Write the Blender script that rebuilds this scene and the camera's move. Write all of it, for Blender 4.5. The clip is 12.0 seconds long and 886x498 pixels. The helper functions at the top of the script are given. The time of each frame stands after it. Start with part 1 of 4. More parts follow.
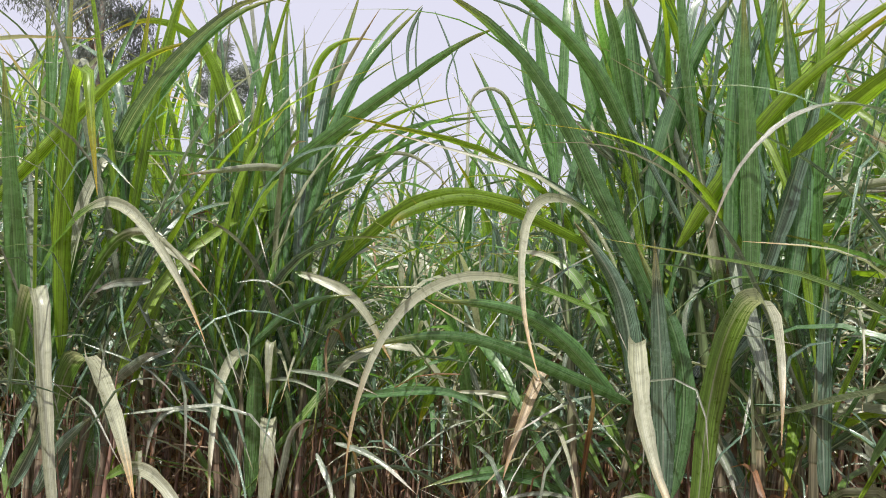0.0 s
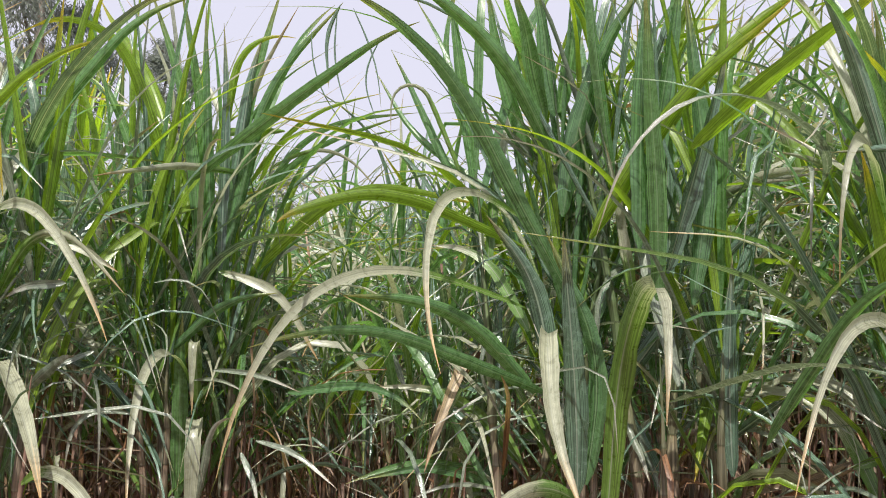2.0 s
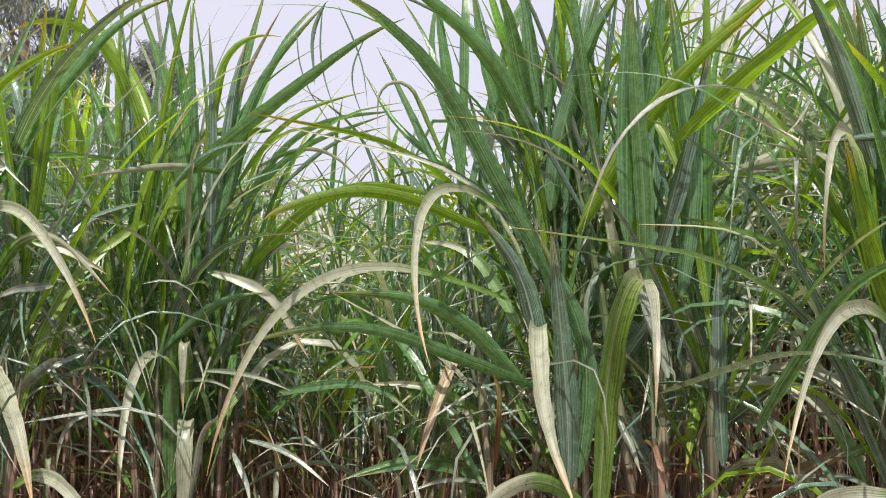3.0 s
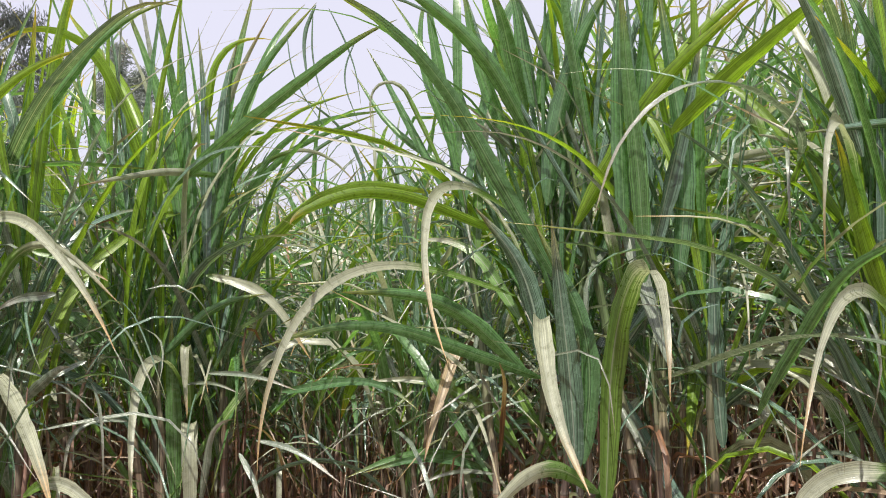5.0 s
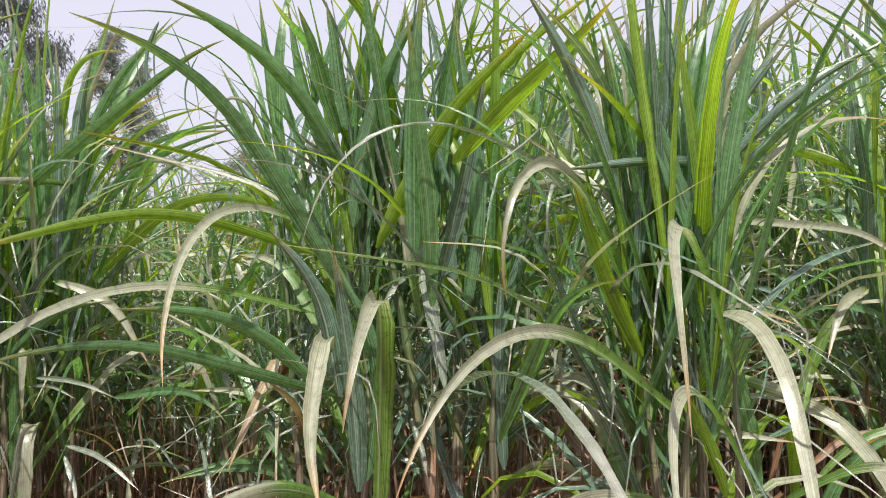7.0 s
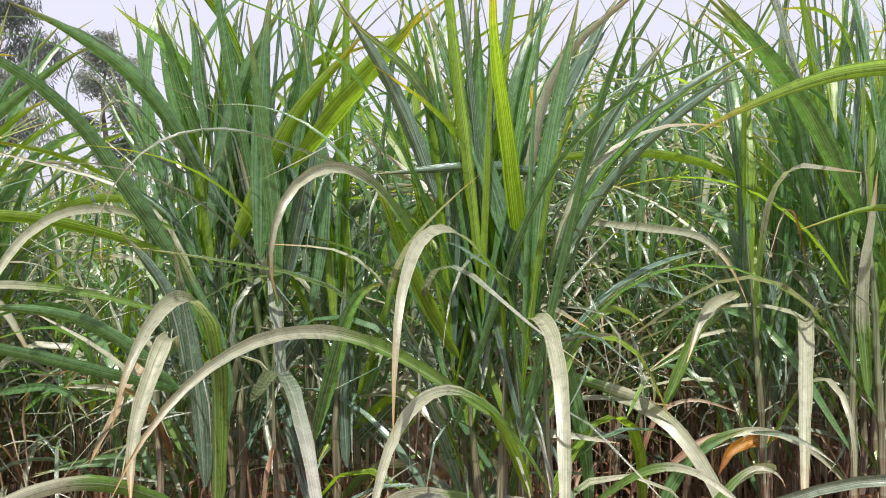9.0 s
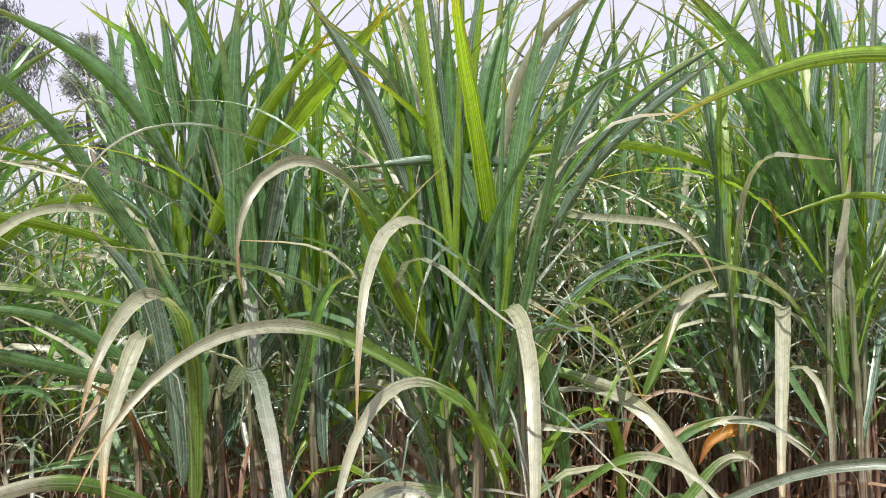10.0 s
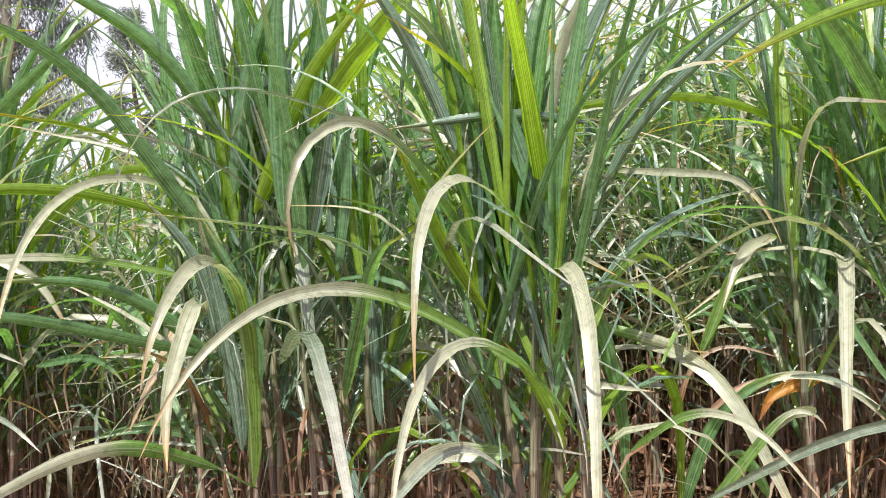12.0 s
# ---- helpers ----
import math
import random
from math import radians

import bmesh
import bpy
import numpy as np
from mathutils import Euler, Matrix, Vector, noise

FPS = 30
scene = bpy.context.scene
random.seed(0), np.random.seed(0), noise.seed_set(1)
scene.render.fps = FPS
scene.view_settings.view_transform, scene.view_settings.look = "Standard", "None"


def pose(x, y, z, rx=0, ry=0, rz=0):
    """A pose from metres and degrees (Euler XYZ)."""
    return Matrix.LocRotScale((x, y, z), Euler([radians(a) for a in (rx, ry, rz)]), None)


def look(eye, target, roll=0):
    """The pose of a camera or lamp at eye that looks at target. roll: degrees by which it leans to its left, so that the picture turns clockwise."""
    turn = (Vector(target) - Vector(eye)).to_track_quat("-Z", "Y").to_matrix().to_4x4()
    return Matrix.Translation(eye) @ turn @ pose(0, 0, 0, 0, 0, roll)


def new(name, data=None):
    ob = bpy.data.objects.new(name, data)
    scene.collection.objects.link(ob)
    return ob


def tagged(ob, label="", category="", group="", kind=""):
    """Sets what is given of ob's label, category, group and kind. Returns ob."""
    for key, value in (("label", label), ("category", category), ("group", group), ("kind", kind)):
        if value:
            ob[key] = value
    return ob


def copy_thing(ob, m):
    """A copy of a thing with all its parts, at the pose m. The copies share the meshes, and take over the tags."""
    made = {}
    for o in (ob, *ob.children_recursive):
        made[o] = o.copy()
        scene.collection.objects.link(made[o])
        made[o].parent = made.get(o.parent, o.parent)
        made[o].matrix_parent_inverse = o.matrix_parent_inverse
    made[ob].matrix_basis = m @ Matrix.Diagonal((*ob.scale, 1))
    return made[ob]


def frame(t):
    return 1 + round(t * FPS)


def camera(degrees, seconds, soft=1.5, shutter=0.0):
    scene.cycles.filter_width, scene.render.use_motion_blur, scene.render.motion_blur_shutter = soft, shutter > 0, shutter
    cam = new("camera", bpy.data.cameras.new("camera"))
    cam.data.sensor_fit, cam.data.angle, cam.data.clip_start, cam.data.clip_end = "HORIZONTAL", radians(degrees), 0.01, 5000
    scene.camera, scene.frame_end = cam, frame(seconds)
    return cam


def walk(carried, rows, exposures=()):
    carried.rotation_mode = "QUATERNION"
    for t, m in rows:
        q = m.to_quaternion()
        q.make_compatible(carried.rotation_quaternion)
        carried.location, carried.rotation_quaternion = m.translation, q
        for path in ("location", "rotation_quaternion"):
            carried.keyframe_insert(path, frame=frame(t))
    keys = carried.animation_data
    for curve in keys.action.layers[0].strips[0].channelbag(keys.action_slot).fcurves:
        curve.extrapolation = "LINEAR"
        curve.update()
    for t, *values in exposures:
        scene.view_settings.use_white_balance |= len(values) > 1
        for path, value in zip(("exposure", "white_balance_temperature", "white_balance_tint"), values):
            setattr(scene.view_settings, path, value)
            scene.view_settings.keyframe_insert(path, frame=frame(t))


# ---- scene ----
cam = camera(56.2, 12.0, soft=1.0)
PATH = [
    (0, (0.328, 0.259, 1.415), (0.215, 2.256, 1.454), 2.41),
    (0.5, (0.414, 0.270, 1.406), (0.301, 2.266, 1.449), 2.61),
    (1, (0.441, 0.262, 1.408), (0.382, 2.260, 1.452), 2.39),
    (1.5, (0.451, 0.254, 1.404), (0.424, 2.253, 1.445), 1.85),
    (2, (0.441, 0.246, 1.407), (0.430, 2.245, 1.447), 1.27),
    (2.5, (0.455, 0.251, 1.414), (0.455, 2.251, 1.451), 0.49),
    (3, (0.446, 0.242, 1.401), (0.458, 2.242, 1.437), 0.31),
    (5, (0.365, 0.201, 1.409), (0.444, 2.199, 1.430), -1.48),
    (5.5, (0.411, 0.234, 1.414), (0.492, 2.232, 1.422), -2.07),
    (6, (0.629, 0.301, 1.418), (0.709, 2.300, 1.422), 0.13),
    (6.5, (0.823, 0.270, 1.481), (0.890, 2.269, 1.460), -0.29),
    (7, (0.965, 0.120, 1.481), (1.011, 2.119, 1.486), 0.27),
    (7.5, (1.038, 0.060, 1.483), (1.083, 2.059, 1.495), 1.67),
    (9.5, (1.483, 0.065, 1.491), (1.503, 2.065, 1.495), 0.33),
    (10, (1.475, 0.068, 1.477), (1.516, 2.068, 1.479), -0.24),
    (10.5, (1.480, 0.078, 1.478), (1.514, 2.078, 1.469), -0.55),
    (11, (1.476, 0.094, 1.472), (1.486, 2.094, 1.439), -0.79),
    (11.5, (1.472, 0.087, 1.470), (1.437, 2.086, 1.411), -1.36),
    (12, (1.461, 0.096, 1.468), (1.391, 2.093, 1.384), -1.91),
]
walk(cam, [(t, look(eye, target, roll)) for t, eye, target, roll in PATH],
     [(0.0, 0.30), (5.0, 0.38), (7.3, 0.36), (9.0, 0.43), (10.5, 0.51), (12.0, 0.74)])

# ---- daylight: high hazy sun from behind the walker ----
SUN_EL, SUN_AZ = 63.0, 190.0
world = bpy.data.worlds.new("sky")
scene.world = world
world.use_nodes = True
wn = world.node_tree.nodes
sky = wn.new("ShaderNodeTexSky")
sky.sky_type = 'NISHITA'
sky.sun_disc = False
sky.sun_elevation = radians(SUN_EL)
sky.sun_rotation = radians(SUN_AZ)
sky.dust_density = 4.0
sky.air_density = 1.0
sky.ozone_density = 1.5
wn["Background"].inputs["Strength"].default_value = 0.12
haze = wn.new("ShaderNodeMix")
haze.data_type = 'RGBA'
haze.inputs[0].default_value = 0.86
haze.inputs[7].default_value = (5.75, 5.6, 6.55, 1)
world.node_tree.links.new(sky.outputs["Color"], haze.inputs[6])
world.node_tree.links.new(haze.outputs[2], wn["Background"].inputs["Color"])
sun = new("sun", bpy.data.lights.new("sun", 'SUN'))
sun.data.energy = 5.0
sun.data.angle = radians(0.6)
sun.data.color = (1.0, 0.95, 0.86)
sun_from = Vector((math.sin(radians(SUN_AZ)) * math.cos(radians(SUN_EL)),
                   math.cos(radians(SUN_AZ)) * math.cos(radians(SUN_EL)), math.sin(radians(SUN_EL))))
sun.matrix_world = look(sun_from * 30, (0, 0, 0))


# ---- materials ----
def graph(name):
    m = bpy.data.materials.new(name)
    m.use_nodes = True
    m.node_tree.nodes.clear()
    out = m.node_tree.nodes.new("ShaderNodeOutputMaterial")
    return m, m.node_tree, out


def node(nt, kind, **sets):
    n = nt.nodes.new(kind)
    for k, v in sets.items():
        if k == "op":
            n.operation = v
        else:
            n.inputs[k].default_value = v
    return n


def maths(nt, op, a, b=None, c=None):
    n = nt.nodes.new("ShaderNodeMath")
    n.operation = op
    for i, v in enumerate((a, b, c)):
        if v is None:
            continue
        if isinstance(v, (int, float)):
            n.inputs[i].default_value = v
        else:
            nt.links.new(v, n.inputs[i])
    return n.outputs[0]


def mixed(nt, fac, a, b):
    n = nt.nodes.new("ShaderNodeMix")
    n.data_type = 'RGBA'
    for sock, v in ((n.inputs[0], fac), (n.inputs[6], a), (n.inputs[7], b)):
        if isinstance(v, (int, float)):
            sock.default_value = v
        elif isinstance(v, tuple):
            sock.default_value = (*v, 1)
        else:
            nt.links.new(v, sock)
    return n.outputs[2]


def ramp(nt, fac, stops):
    n = nt.nodes.new("ShaderNodeValToRGB")
    while len(n.color_ramp.elements) < len(stops):
        n.color_ramp.elements.new(0.5)
    for e, (p, c) in zip(n.color_ramp.elements, stops):
        e.position, e.color = p, (*c, 1)
    nt.links.new(fac, n.inputs[0])
    return n.outputs[0]


def leaf_material(name, young, old, tip, tip_from, end, rib, thin, rough, streaks=0.5, gloss=0.8, shine=(1.95, 1.95, 0.75), blend=0.3):
    """A strap leaf: fine veins along it, a pale midrib, blotches, painted dapples of shade, a tip that bleaches or
    dries with age (in the pale tone also painted sunlight); light shines through.
    """
    m, nt, out = graph(name)
    uv = nt.nodes.new("ShaderNodeUVMap")
    sep = nt.nodes.new("ShaderNodeSeparateXYZ")
    nt.links.new(uv.outputs[0], sep.inputs[0])
    u, v = sep.outputs[0], sep.outputs[1]
    info = nt.nodes.new("ShaderNodeObjectInfo")
    geo = nt.nodes.new("ShaderNodeNewGeometry")
    rnd = maths(nt, 'FRACT', maths(nt, 'ADD', info.outputs["Random"], geo.outputs["Random Per Island"]))
    # veins
    comb = nt.nodes.new("ShaderNodeCombineXYZ")
    nt.links.new(maths(nt, 'MULTIPLY', u, 28.0), comb.inputs[0])
    nt.links.new(maths(nt, 'MULTIPLY', v, 1.6), comb.inputs[1])
    nt.links.new(maths(nt, 'MULTIPLY', rnd, 40.0), comb.inputs[2])
    vein = nt.nodes.new("ShaderNodeTexNoise")
    vein.inputs["Scale"].default_value = 1.0
    vein.inputs["Detail"].default_value = 2.0
    nt.links.new(comb.outputs[0], vein.inputs["Vector"])
    # blotches
    tex = nt.nodes.new("ShaderNodeTexCoord")
    blot = nt.nodes.new("ShaderNodeTexNoise")
    blot.inputs["Scale"].default_value = 9.0
    blot.inputs["Detail"].default_value = 3.0
    nt.links.new(tex.outputs["Object"], blot.inputs["Vector"])
    base = mixed(nt, rnd, young, old)
    base = mixed(nt, maths(nt, 'MULTIPLY', blot.outputs[0], 0.35), base, tuple(c * 1.5 for c in old))
    # tip: ages and dries; in the pale tone also sunlight put into the colour
    edge = maths(nt, 'ADD', v, maths(nt, 'MULTIPLY', maths(nt, 'SUBTRACT', vein.outputs[0], 0.5), 0.25))
    ageing = nt.nodes.new("ShaderNodeMapRange")
    ageing.interpolation_type = 'SMOOTHSTEP'
    ageing.inputs["From Min"].default_value = tip_from
    ageing.inputs["From Max"].default_value = tip_from + blend
    nt.links.new(edge, ageing.inputs["Value"])
    base = mixed(nt, ageing.outputs[0], base, tip)
    dying = nt.nodes.new("ShaderNodeMapRange")
    dying.inputs["From Min"].default_value = 0.80
    dying.inputs["From Max"].default_value = 0.99
    nt.links.new(edge, dying.inputs["Value"])
    base = mixed(nt, dying.outputs[0], base, end)
    streak = nt.nodes.new("ShaderNodeMapRange")
    streak.inputs["From Min"].default_value = 0.38
    streak.inputs["From Max"].default_value = 0.66
    streak.inputs["To Min"].default_value = 1 - streaks
    streak.inputs["To Max"].default_value = 1 + streaks * 1.1
    nt.links.new(vein.outputs[0], streak.inputs["Value"])
    fleck = nt.nodes.new("ShaderNodeTexNoise")
    fleck.inputs["Scale"].default_value = 38.0
    fleck.inputs["Detail"].default_value = 5.0
    fleck.inputs["Roughness"].default_value = 0.65
    nt.links.new(tex.outputs["Object"], fleck.inputs["Vector"])
    # mottled light and shadows of crossing leaves, multiplied into the colour
    dapple = nt.nodes.new("ShaderNodeMapRange")
    dapple.inputs["From Min"].default_value = 0.3
    dapple.inputs["From Max"].default_value = 0.7
    dapple.inputs["To Min"].default_value = 0.82
    dapple.inputs["To Max"].default_value = 1.18
    nt.links.new(fleck.outputs[0], dapple.inputs["Value"])
    vm = nt.nodes.new("ShaderNodeVectorMath")
    vm.operation = 'SCALE'
    nt.links.new(base, vm.inputs[0])
    nt.links.new(maths(nt, 'MULTIPLY', streak.outputs[0], dapple.outputs[0]), vm.inputs["Scale"])
    # midrib
    off = maths(nt, 'ABSOLUTE', maths(nt, 'SUBTRACT', u, 0.5))
    ribmask = nt.nodes.new("ShaderNodeMapRange")
    ribmask.inputs["From Min"].default_value = 0.018
    ribmask.inputs["From Max"].default_value = 0.045
    ribmask.inputs["To Min"].default_value = 0.6
    ribmask.inputs["To Max"].default_value = 0.0
    nt.links.new(off, ribmask.inputs["Value"])
    col = mixed(nt, ribmask.outputs[0], vm.outputs[0], rib)
    bs = node(nt, "ShaderNodeBsdfPrincipled", Roughness=rough)
    nt.links.new(maths(nt, 'ADD', maths(nt, 'MULTIPLY', fleck.outputs[0], 0.5), rough - 0.27), bs.inputs["Roughness"])
    bs.inputs["Specular IOR Level"].default_value = gloss
    nt.links.new(col, bs.inputs["Base Color"])
    bump = nt.nodes.new("ShaderNodeBump")
    bump.inputs["Strength"].default_value = 0.35
    bump.inputs["Distance"].default_value = 0.002
    nt.links.new(vein.outputs[0], bump.inputs["Height"])
    nt.links.new(bump.outputs[0], bs.inputs["Normal"])
    tr = nt.nodes.new("ShaderNodeBsdfTranslucent")
    glow = nt.nodes.new("ShaderNodeVectorMath")
    glow.operation = 'MULTIPLY'
    nt.links.new(col, glow.inputs[0])
    glow.inputs[1].default_value = shine
    nt.links.new(glow.outputs[0], tr.inputs["Color"])
    mx = nt.nodes.new("ShaderNodeMixShader")
    mx.inputs[0].default_value = thin
    nt.links.new(bs.outputs[0], mx.inputs[1])
    nt.links.new(tr.outputs[0], mx.inputs[2])
    nt.links.new(mx.outputs[0], out.inputs[0])
    return m


LEAF = {
    "green": leaf_material("leaf_green", (0.120, 0.240, 0.078), (0.092, 0.185, 0.084), (0.13, 0.19, 0.065), 0.75, (0.26, 0.25, 0.08), (0.24, 0.35, 0.20), 0.42, 0.29, 0.42, 1.0, (1.8, 1.95, 0.8)),
    # the green leaf as seen in sun: its backlit yellow painted in
    "bright": leaf_material("leaf_green_sunlit", (0.21, 0.31, 0.032), (0.16, 0.265, 0.032), (0.22, 0.27, 0.04), 0.88, (0.42, 0.30, 0.04), (0.26, 0.38, 0.09), 0.50, 0.35),
    # the green leaf in shade: skylight's grey-blue and sheen put into its colour
    "blue": leaf_material("leaf_green_shaded", (0.128, 0.205, 0.145), (0.102, 0.168, 0.128), (0.14, 0.18, 0.11), 0.8, (0.26, 0.24, 0.12), (0.40, 0.47, 0.40), 0.28, 0.25, 0.55, 1.0),
    # backlit green before the fold, bleached and painted sunlit beyond it
    "pale": leaf_material("leaf_bleached_sunlit", (0.16, 0.26, 0.045), (0.105, 0.20, 0.045), (0.345, 0.355, 0.260), 0.27, (0.46, 0.28, 0.12), (0.37, 0.39, 0.31), 0.30, 0.34, 0.34, 0.8, (1.5, 1.65, 1.0), 0.09),
    # withered thin leaves, and the silvery sky sheen of living ones as base colour
    "grey": leaf_material("leaf_grey_sheen", (0.25, 0.27, 0.21), (0.13, 0.17, 0.12), (0.33, 0.33, 0.28), 0.5, (0.30, 0.24, 0.15), (0.36, 0.38, 0.33), 0.25, 0.28, 0.3, 1.0, (1.5, 1.6, 1.1)),
    "dry": leaf_material("leaf_dry", (0.27, 0.135, 0.07), (0.12, 0.062, 0.036), (0.30, 0.22, 0.15), 0.3, (0.17, 0.09, 0.05), (0.30, 0.22, 0.14), 0.2, 0.5),
    "litter": leaf_material("leaf_litter", (0.30, 0.125, 0.06), (0.13, 0.058, 0.03), (0.20, 0.115, 0.07), 0.3, (0.13, 0.06, 0.035), (0.25, 0.17, 0.11), 0.2, 0.55),
    "straw": leaf_material("leaf_straw", (0.40, 0.31, 0.20), (0.33, 0.25, 0.16), (0.36, 0.27, 0.17), 0.4, (0.28, 0.15, 0.06), (0.42, 0.34, 0.24), 0.25, 0.5),
    "yellow": leaf_material("leaf_yellow", (0.58, 0.44, 0.03), (0.50, 0.36, 0.03), (0.55, 0.38, 0.04), 0.6, (0.4, 0.2, 0.04), (0.6, 0.5, 0.1), 0.4, 0.45),
    "orange": leaf_material("leaf_orange", (0.42, 0.20, 0.02), (0.38, 0.17, 0.02), (0.36, 0.14, 0.03), 0.6, (0.3, 0.1, 0.03), (0.50, 0.25, 0.05), 0.4, 0.5),
}


def stalk_material():
    """Reddish-brown and grey-green joints with a pale ring at the node, waxy bloom in streaks, green sheaths further up."""
    m, nt, out = graph("cane_stalk")
    uv = nt.nodes.new("ShaderNodeUVMap")
    sep = nt.nodes.new("ShaderNodeSeparateXYZ")
    nt.links.new(uv.outputs[0], sep.inputs[0])
    f = maths(nt, 'FRACT', sep.outputs[1])
    info = nt.nodes.new("ShaderNodeObjectInfo")
    geo = nt.nodes.new("ShaderNodeNewGeometry")
    rnd = maths(nt, 'FRACT', maths(nt, 'ADD', info.outputs["Random"], geo.outputs["Random Per Island"]))
    tex = nt.nodes.new("ShaderNodeTexCoord")
    n1 = nt.nodes.new("ShaderNodeTexNoise")
    n1.inputs["Scale"].default_value = 24.0
    n1.inputs["Detail"].default_value = 5.0
    nt.links.new(tex.outputs["Object"], n1.inputs["Vector"])
    comb = nt.nodes.new("ShaderNodeCombineXYZ")
    nt.links.new(maths(nt, 'MULTIPLY', sep.outputs[0], 14.0), comb.inputs[0])
    nt.links.new(maths(nt, 'MULTIPLY', sep.outputs[1], 0.7), comb.inputs[1])
    nt.links.new(maths(nt, 'MULTIPLY', rnd, 30.0), comb.inputs[2])
    n2 = nt.nodes.new("ShaderNodeTexNoise")
    n2.inputs["Scale"].default_value = 1.0
    n2.inputs["Detail"].default_value = 3.0
    nt.links.new(comb.outputs[0], n2.inputs["Vector"])
    band = ramp(nt, f, [(0.0, (0.05, 0.03, 0.02)), (0.05, (0.27, 0.235, 0.19)), (0.14, (0.205, 0.145, 0.118)), (0.75, (0.235, 0.155, 0.13)), (0.98, (0.23, 0.125, 0.095))])
    col = mixed(nt, maths(nt, 'MULTIPLY', rnd, 0.6), band, (0.17, 0.16, 0.10))
    up = nt.nodes.new("ShaderNodeMapRange")
    up.inputs["From Min"].default_value = 7.0
    up.inputs["From Max"].default_value = 11.0
    nt.links.new(maths(nt, 'ADD', sep.outputs[1], maths(nt, 'MULTIPLY', n1.outputs[0], 2.0)), up.inputs["Value"])
    col = mixed(nt, maths(nt, 'MULTIPLY', up.outputs[0], 0.85), col, mixed(nt, rnd, (0.075, 0.145, 0.045), (0.12, 0.155, 0.08)))
    tone = nt.nodes.new("ShaderNodeMapRange")
    tone.inputs["From Min"].default_value = 0.35
    tone.inputs["From Max"].default_value = 0.68
    tone.inputs["To Min"].default_value = 0.45
    tone.inputs["To Max"].default_value = 1.6
    nt.links.new(n2.outputs[0], tone.inputs["Value"])
    vm = nt.nodes.new("ShaderNodeVectorMath")
    vm.operation = 'SCALE'
    nt.links.new(col, vm.inputs[0])
    nt.links.new(tone.outputs[0], vm.inputs["Scale"])
    bs = node(nt, "ShaderNodeBsdfPrincipled", Roughness=0.45)
    nt.links.new(vm.outputs[0], bs.inputs["Base Color"])
    bump = nt.nodes.new("ShaderNodeBump")
    bump.inputs["Strength"].default_value = 0.5
    bump.inputs["Distance"].default_value = 0.003
    nt.links.new(n2.outputs[0], bump.inputs["Height"])
    nt.links.new(bump.outputs[0], bs.inputs["Normal"])
    nt.links.new(bs.outputs[0], out.inputs[0])
    return m


def rough_material(name, stops, scale, bump_d, rough=0.9):
    m, nt, out = graph(name)
    tex = nt.nodes.new("ShaderNodeTexCoord")
    n1 = nt.nodes.new("ShaderNodeTexNoise")
    n1.inputs["Scale"].default_value = scale
    n1.inputs["Detail"].default_value = 8.0
    nt.links.new(tex.outputs["Object"], n1.inputs["Vector"])
    bs = node(nt, "ShaderNodeBsdfPrincipled", Roughness=rough)
    nt.links.new(ramp(nt, n1.outputs[0], stops), bs.inputs["Base Color"])
    bump = nt.nodes.new("ShaderNodeBump")
    bump.inputs["Strength"].default_value = 0.8
    bump.inputs["Distance"].default_value = bump_d
    nt.links.new(n1.outputs[0], bump.inputs["Height"])
    nt.links.new(bump.outputs[0], bs.inputs["Normal"])
    nt.links.new(bs.outputs[0], out.inputs[0])
    return m


def tree_leaf_material():
    m, nt, out = graph("tree_leaf_hazed")
    geo = nt.nodes.new("ShaderNodeNewGeometry")
    # grey-green lightened: the haze of distance is put into the leaf colour
    col = mixed(nt, geo.outputs["Random Per Island"], (0.18, 0.215, 0.18), (0.29, 0.32, 0.27))
    bs = node(nt, "ShaderNodeBsdfPrincipled", Roughness=0.5)
    nt.links.new(col, bs.inputs["Base Color"])
    tr = nt.nodes.new("ShaderNodeBsdfTranslucent")
    nt.links.new(col, tr.inputs["Color"])
    mx = nt.nodes.new("ShaderNodeMixShader")
    mx.inputs[0].default_value = 0.3
    nt.links.new(bs.outputs[0], mx.inputs[1])
    nt.links.new(tr.outputs[0], mx.inputs[2])
    nt.links.new(mx.outputs[0], out.inputs[0])
    return m


STALK = stalk_material()
SHOOT = rough_material("reddish_shoot", [(0.3, (0.10, 0.055, 0.038)), (0.55, (0.22, 0.13, 0.095)), (0.75, (0.30, 0.22, 0.16))], 18.0, 0.004, 0.6)
SOIL = rough_material("red_soil", [(0.3, (0.06, 0.03, 0.018)), (0.55, (0.12, 0.06, 0.036)), (0.75, (0.18, 0.10, 0.06))], 14.0, 0.03)
BARK = rough_material("grey_bark", [(0.3, (0.10, 0.08, 0.06)), (0.7, (0.28, 0.24, 0.20))], 6.0, 0.02)
TREE_LEAF = tree_leaf_material()


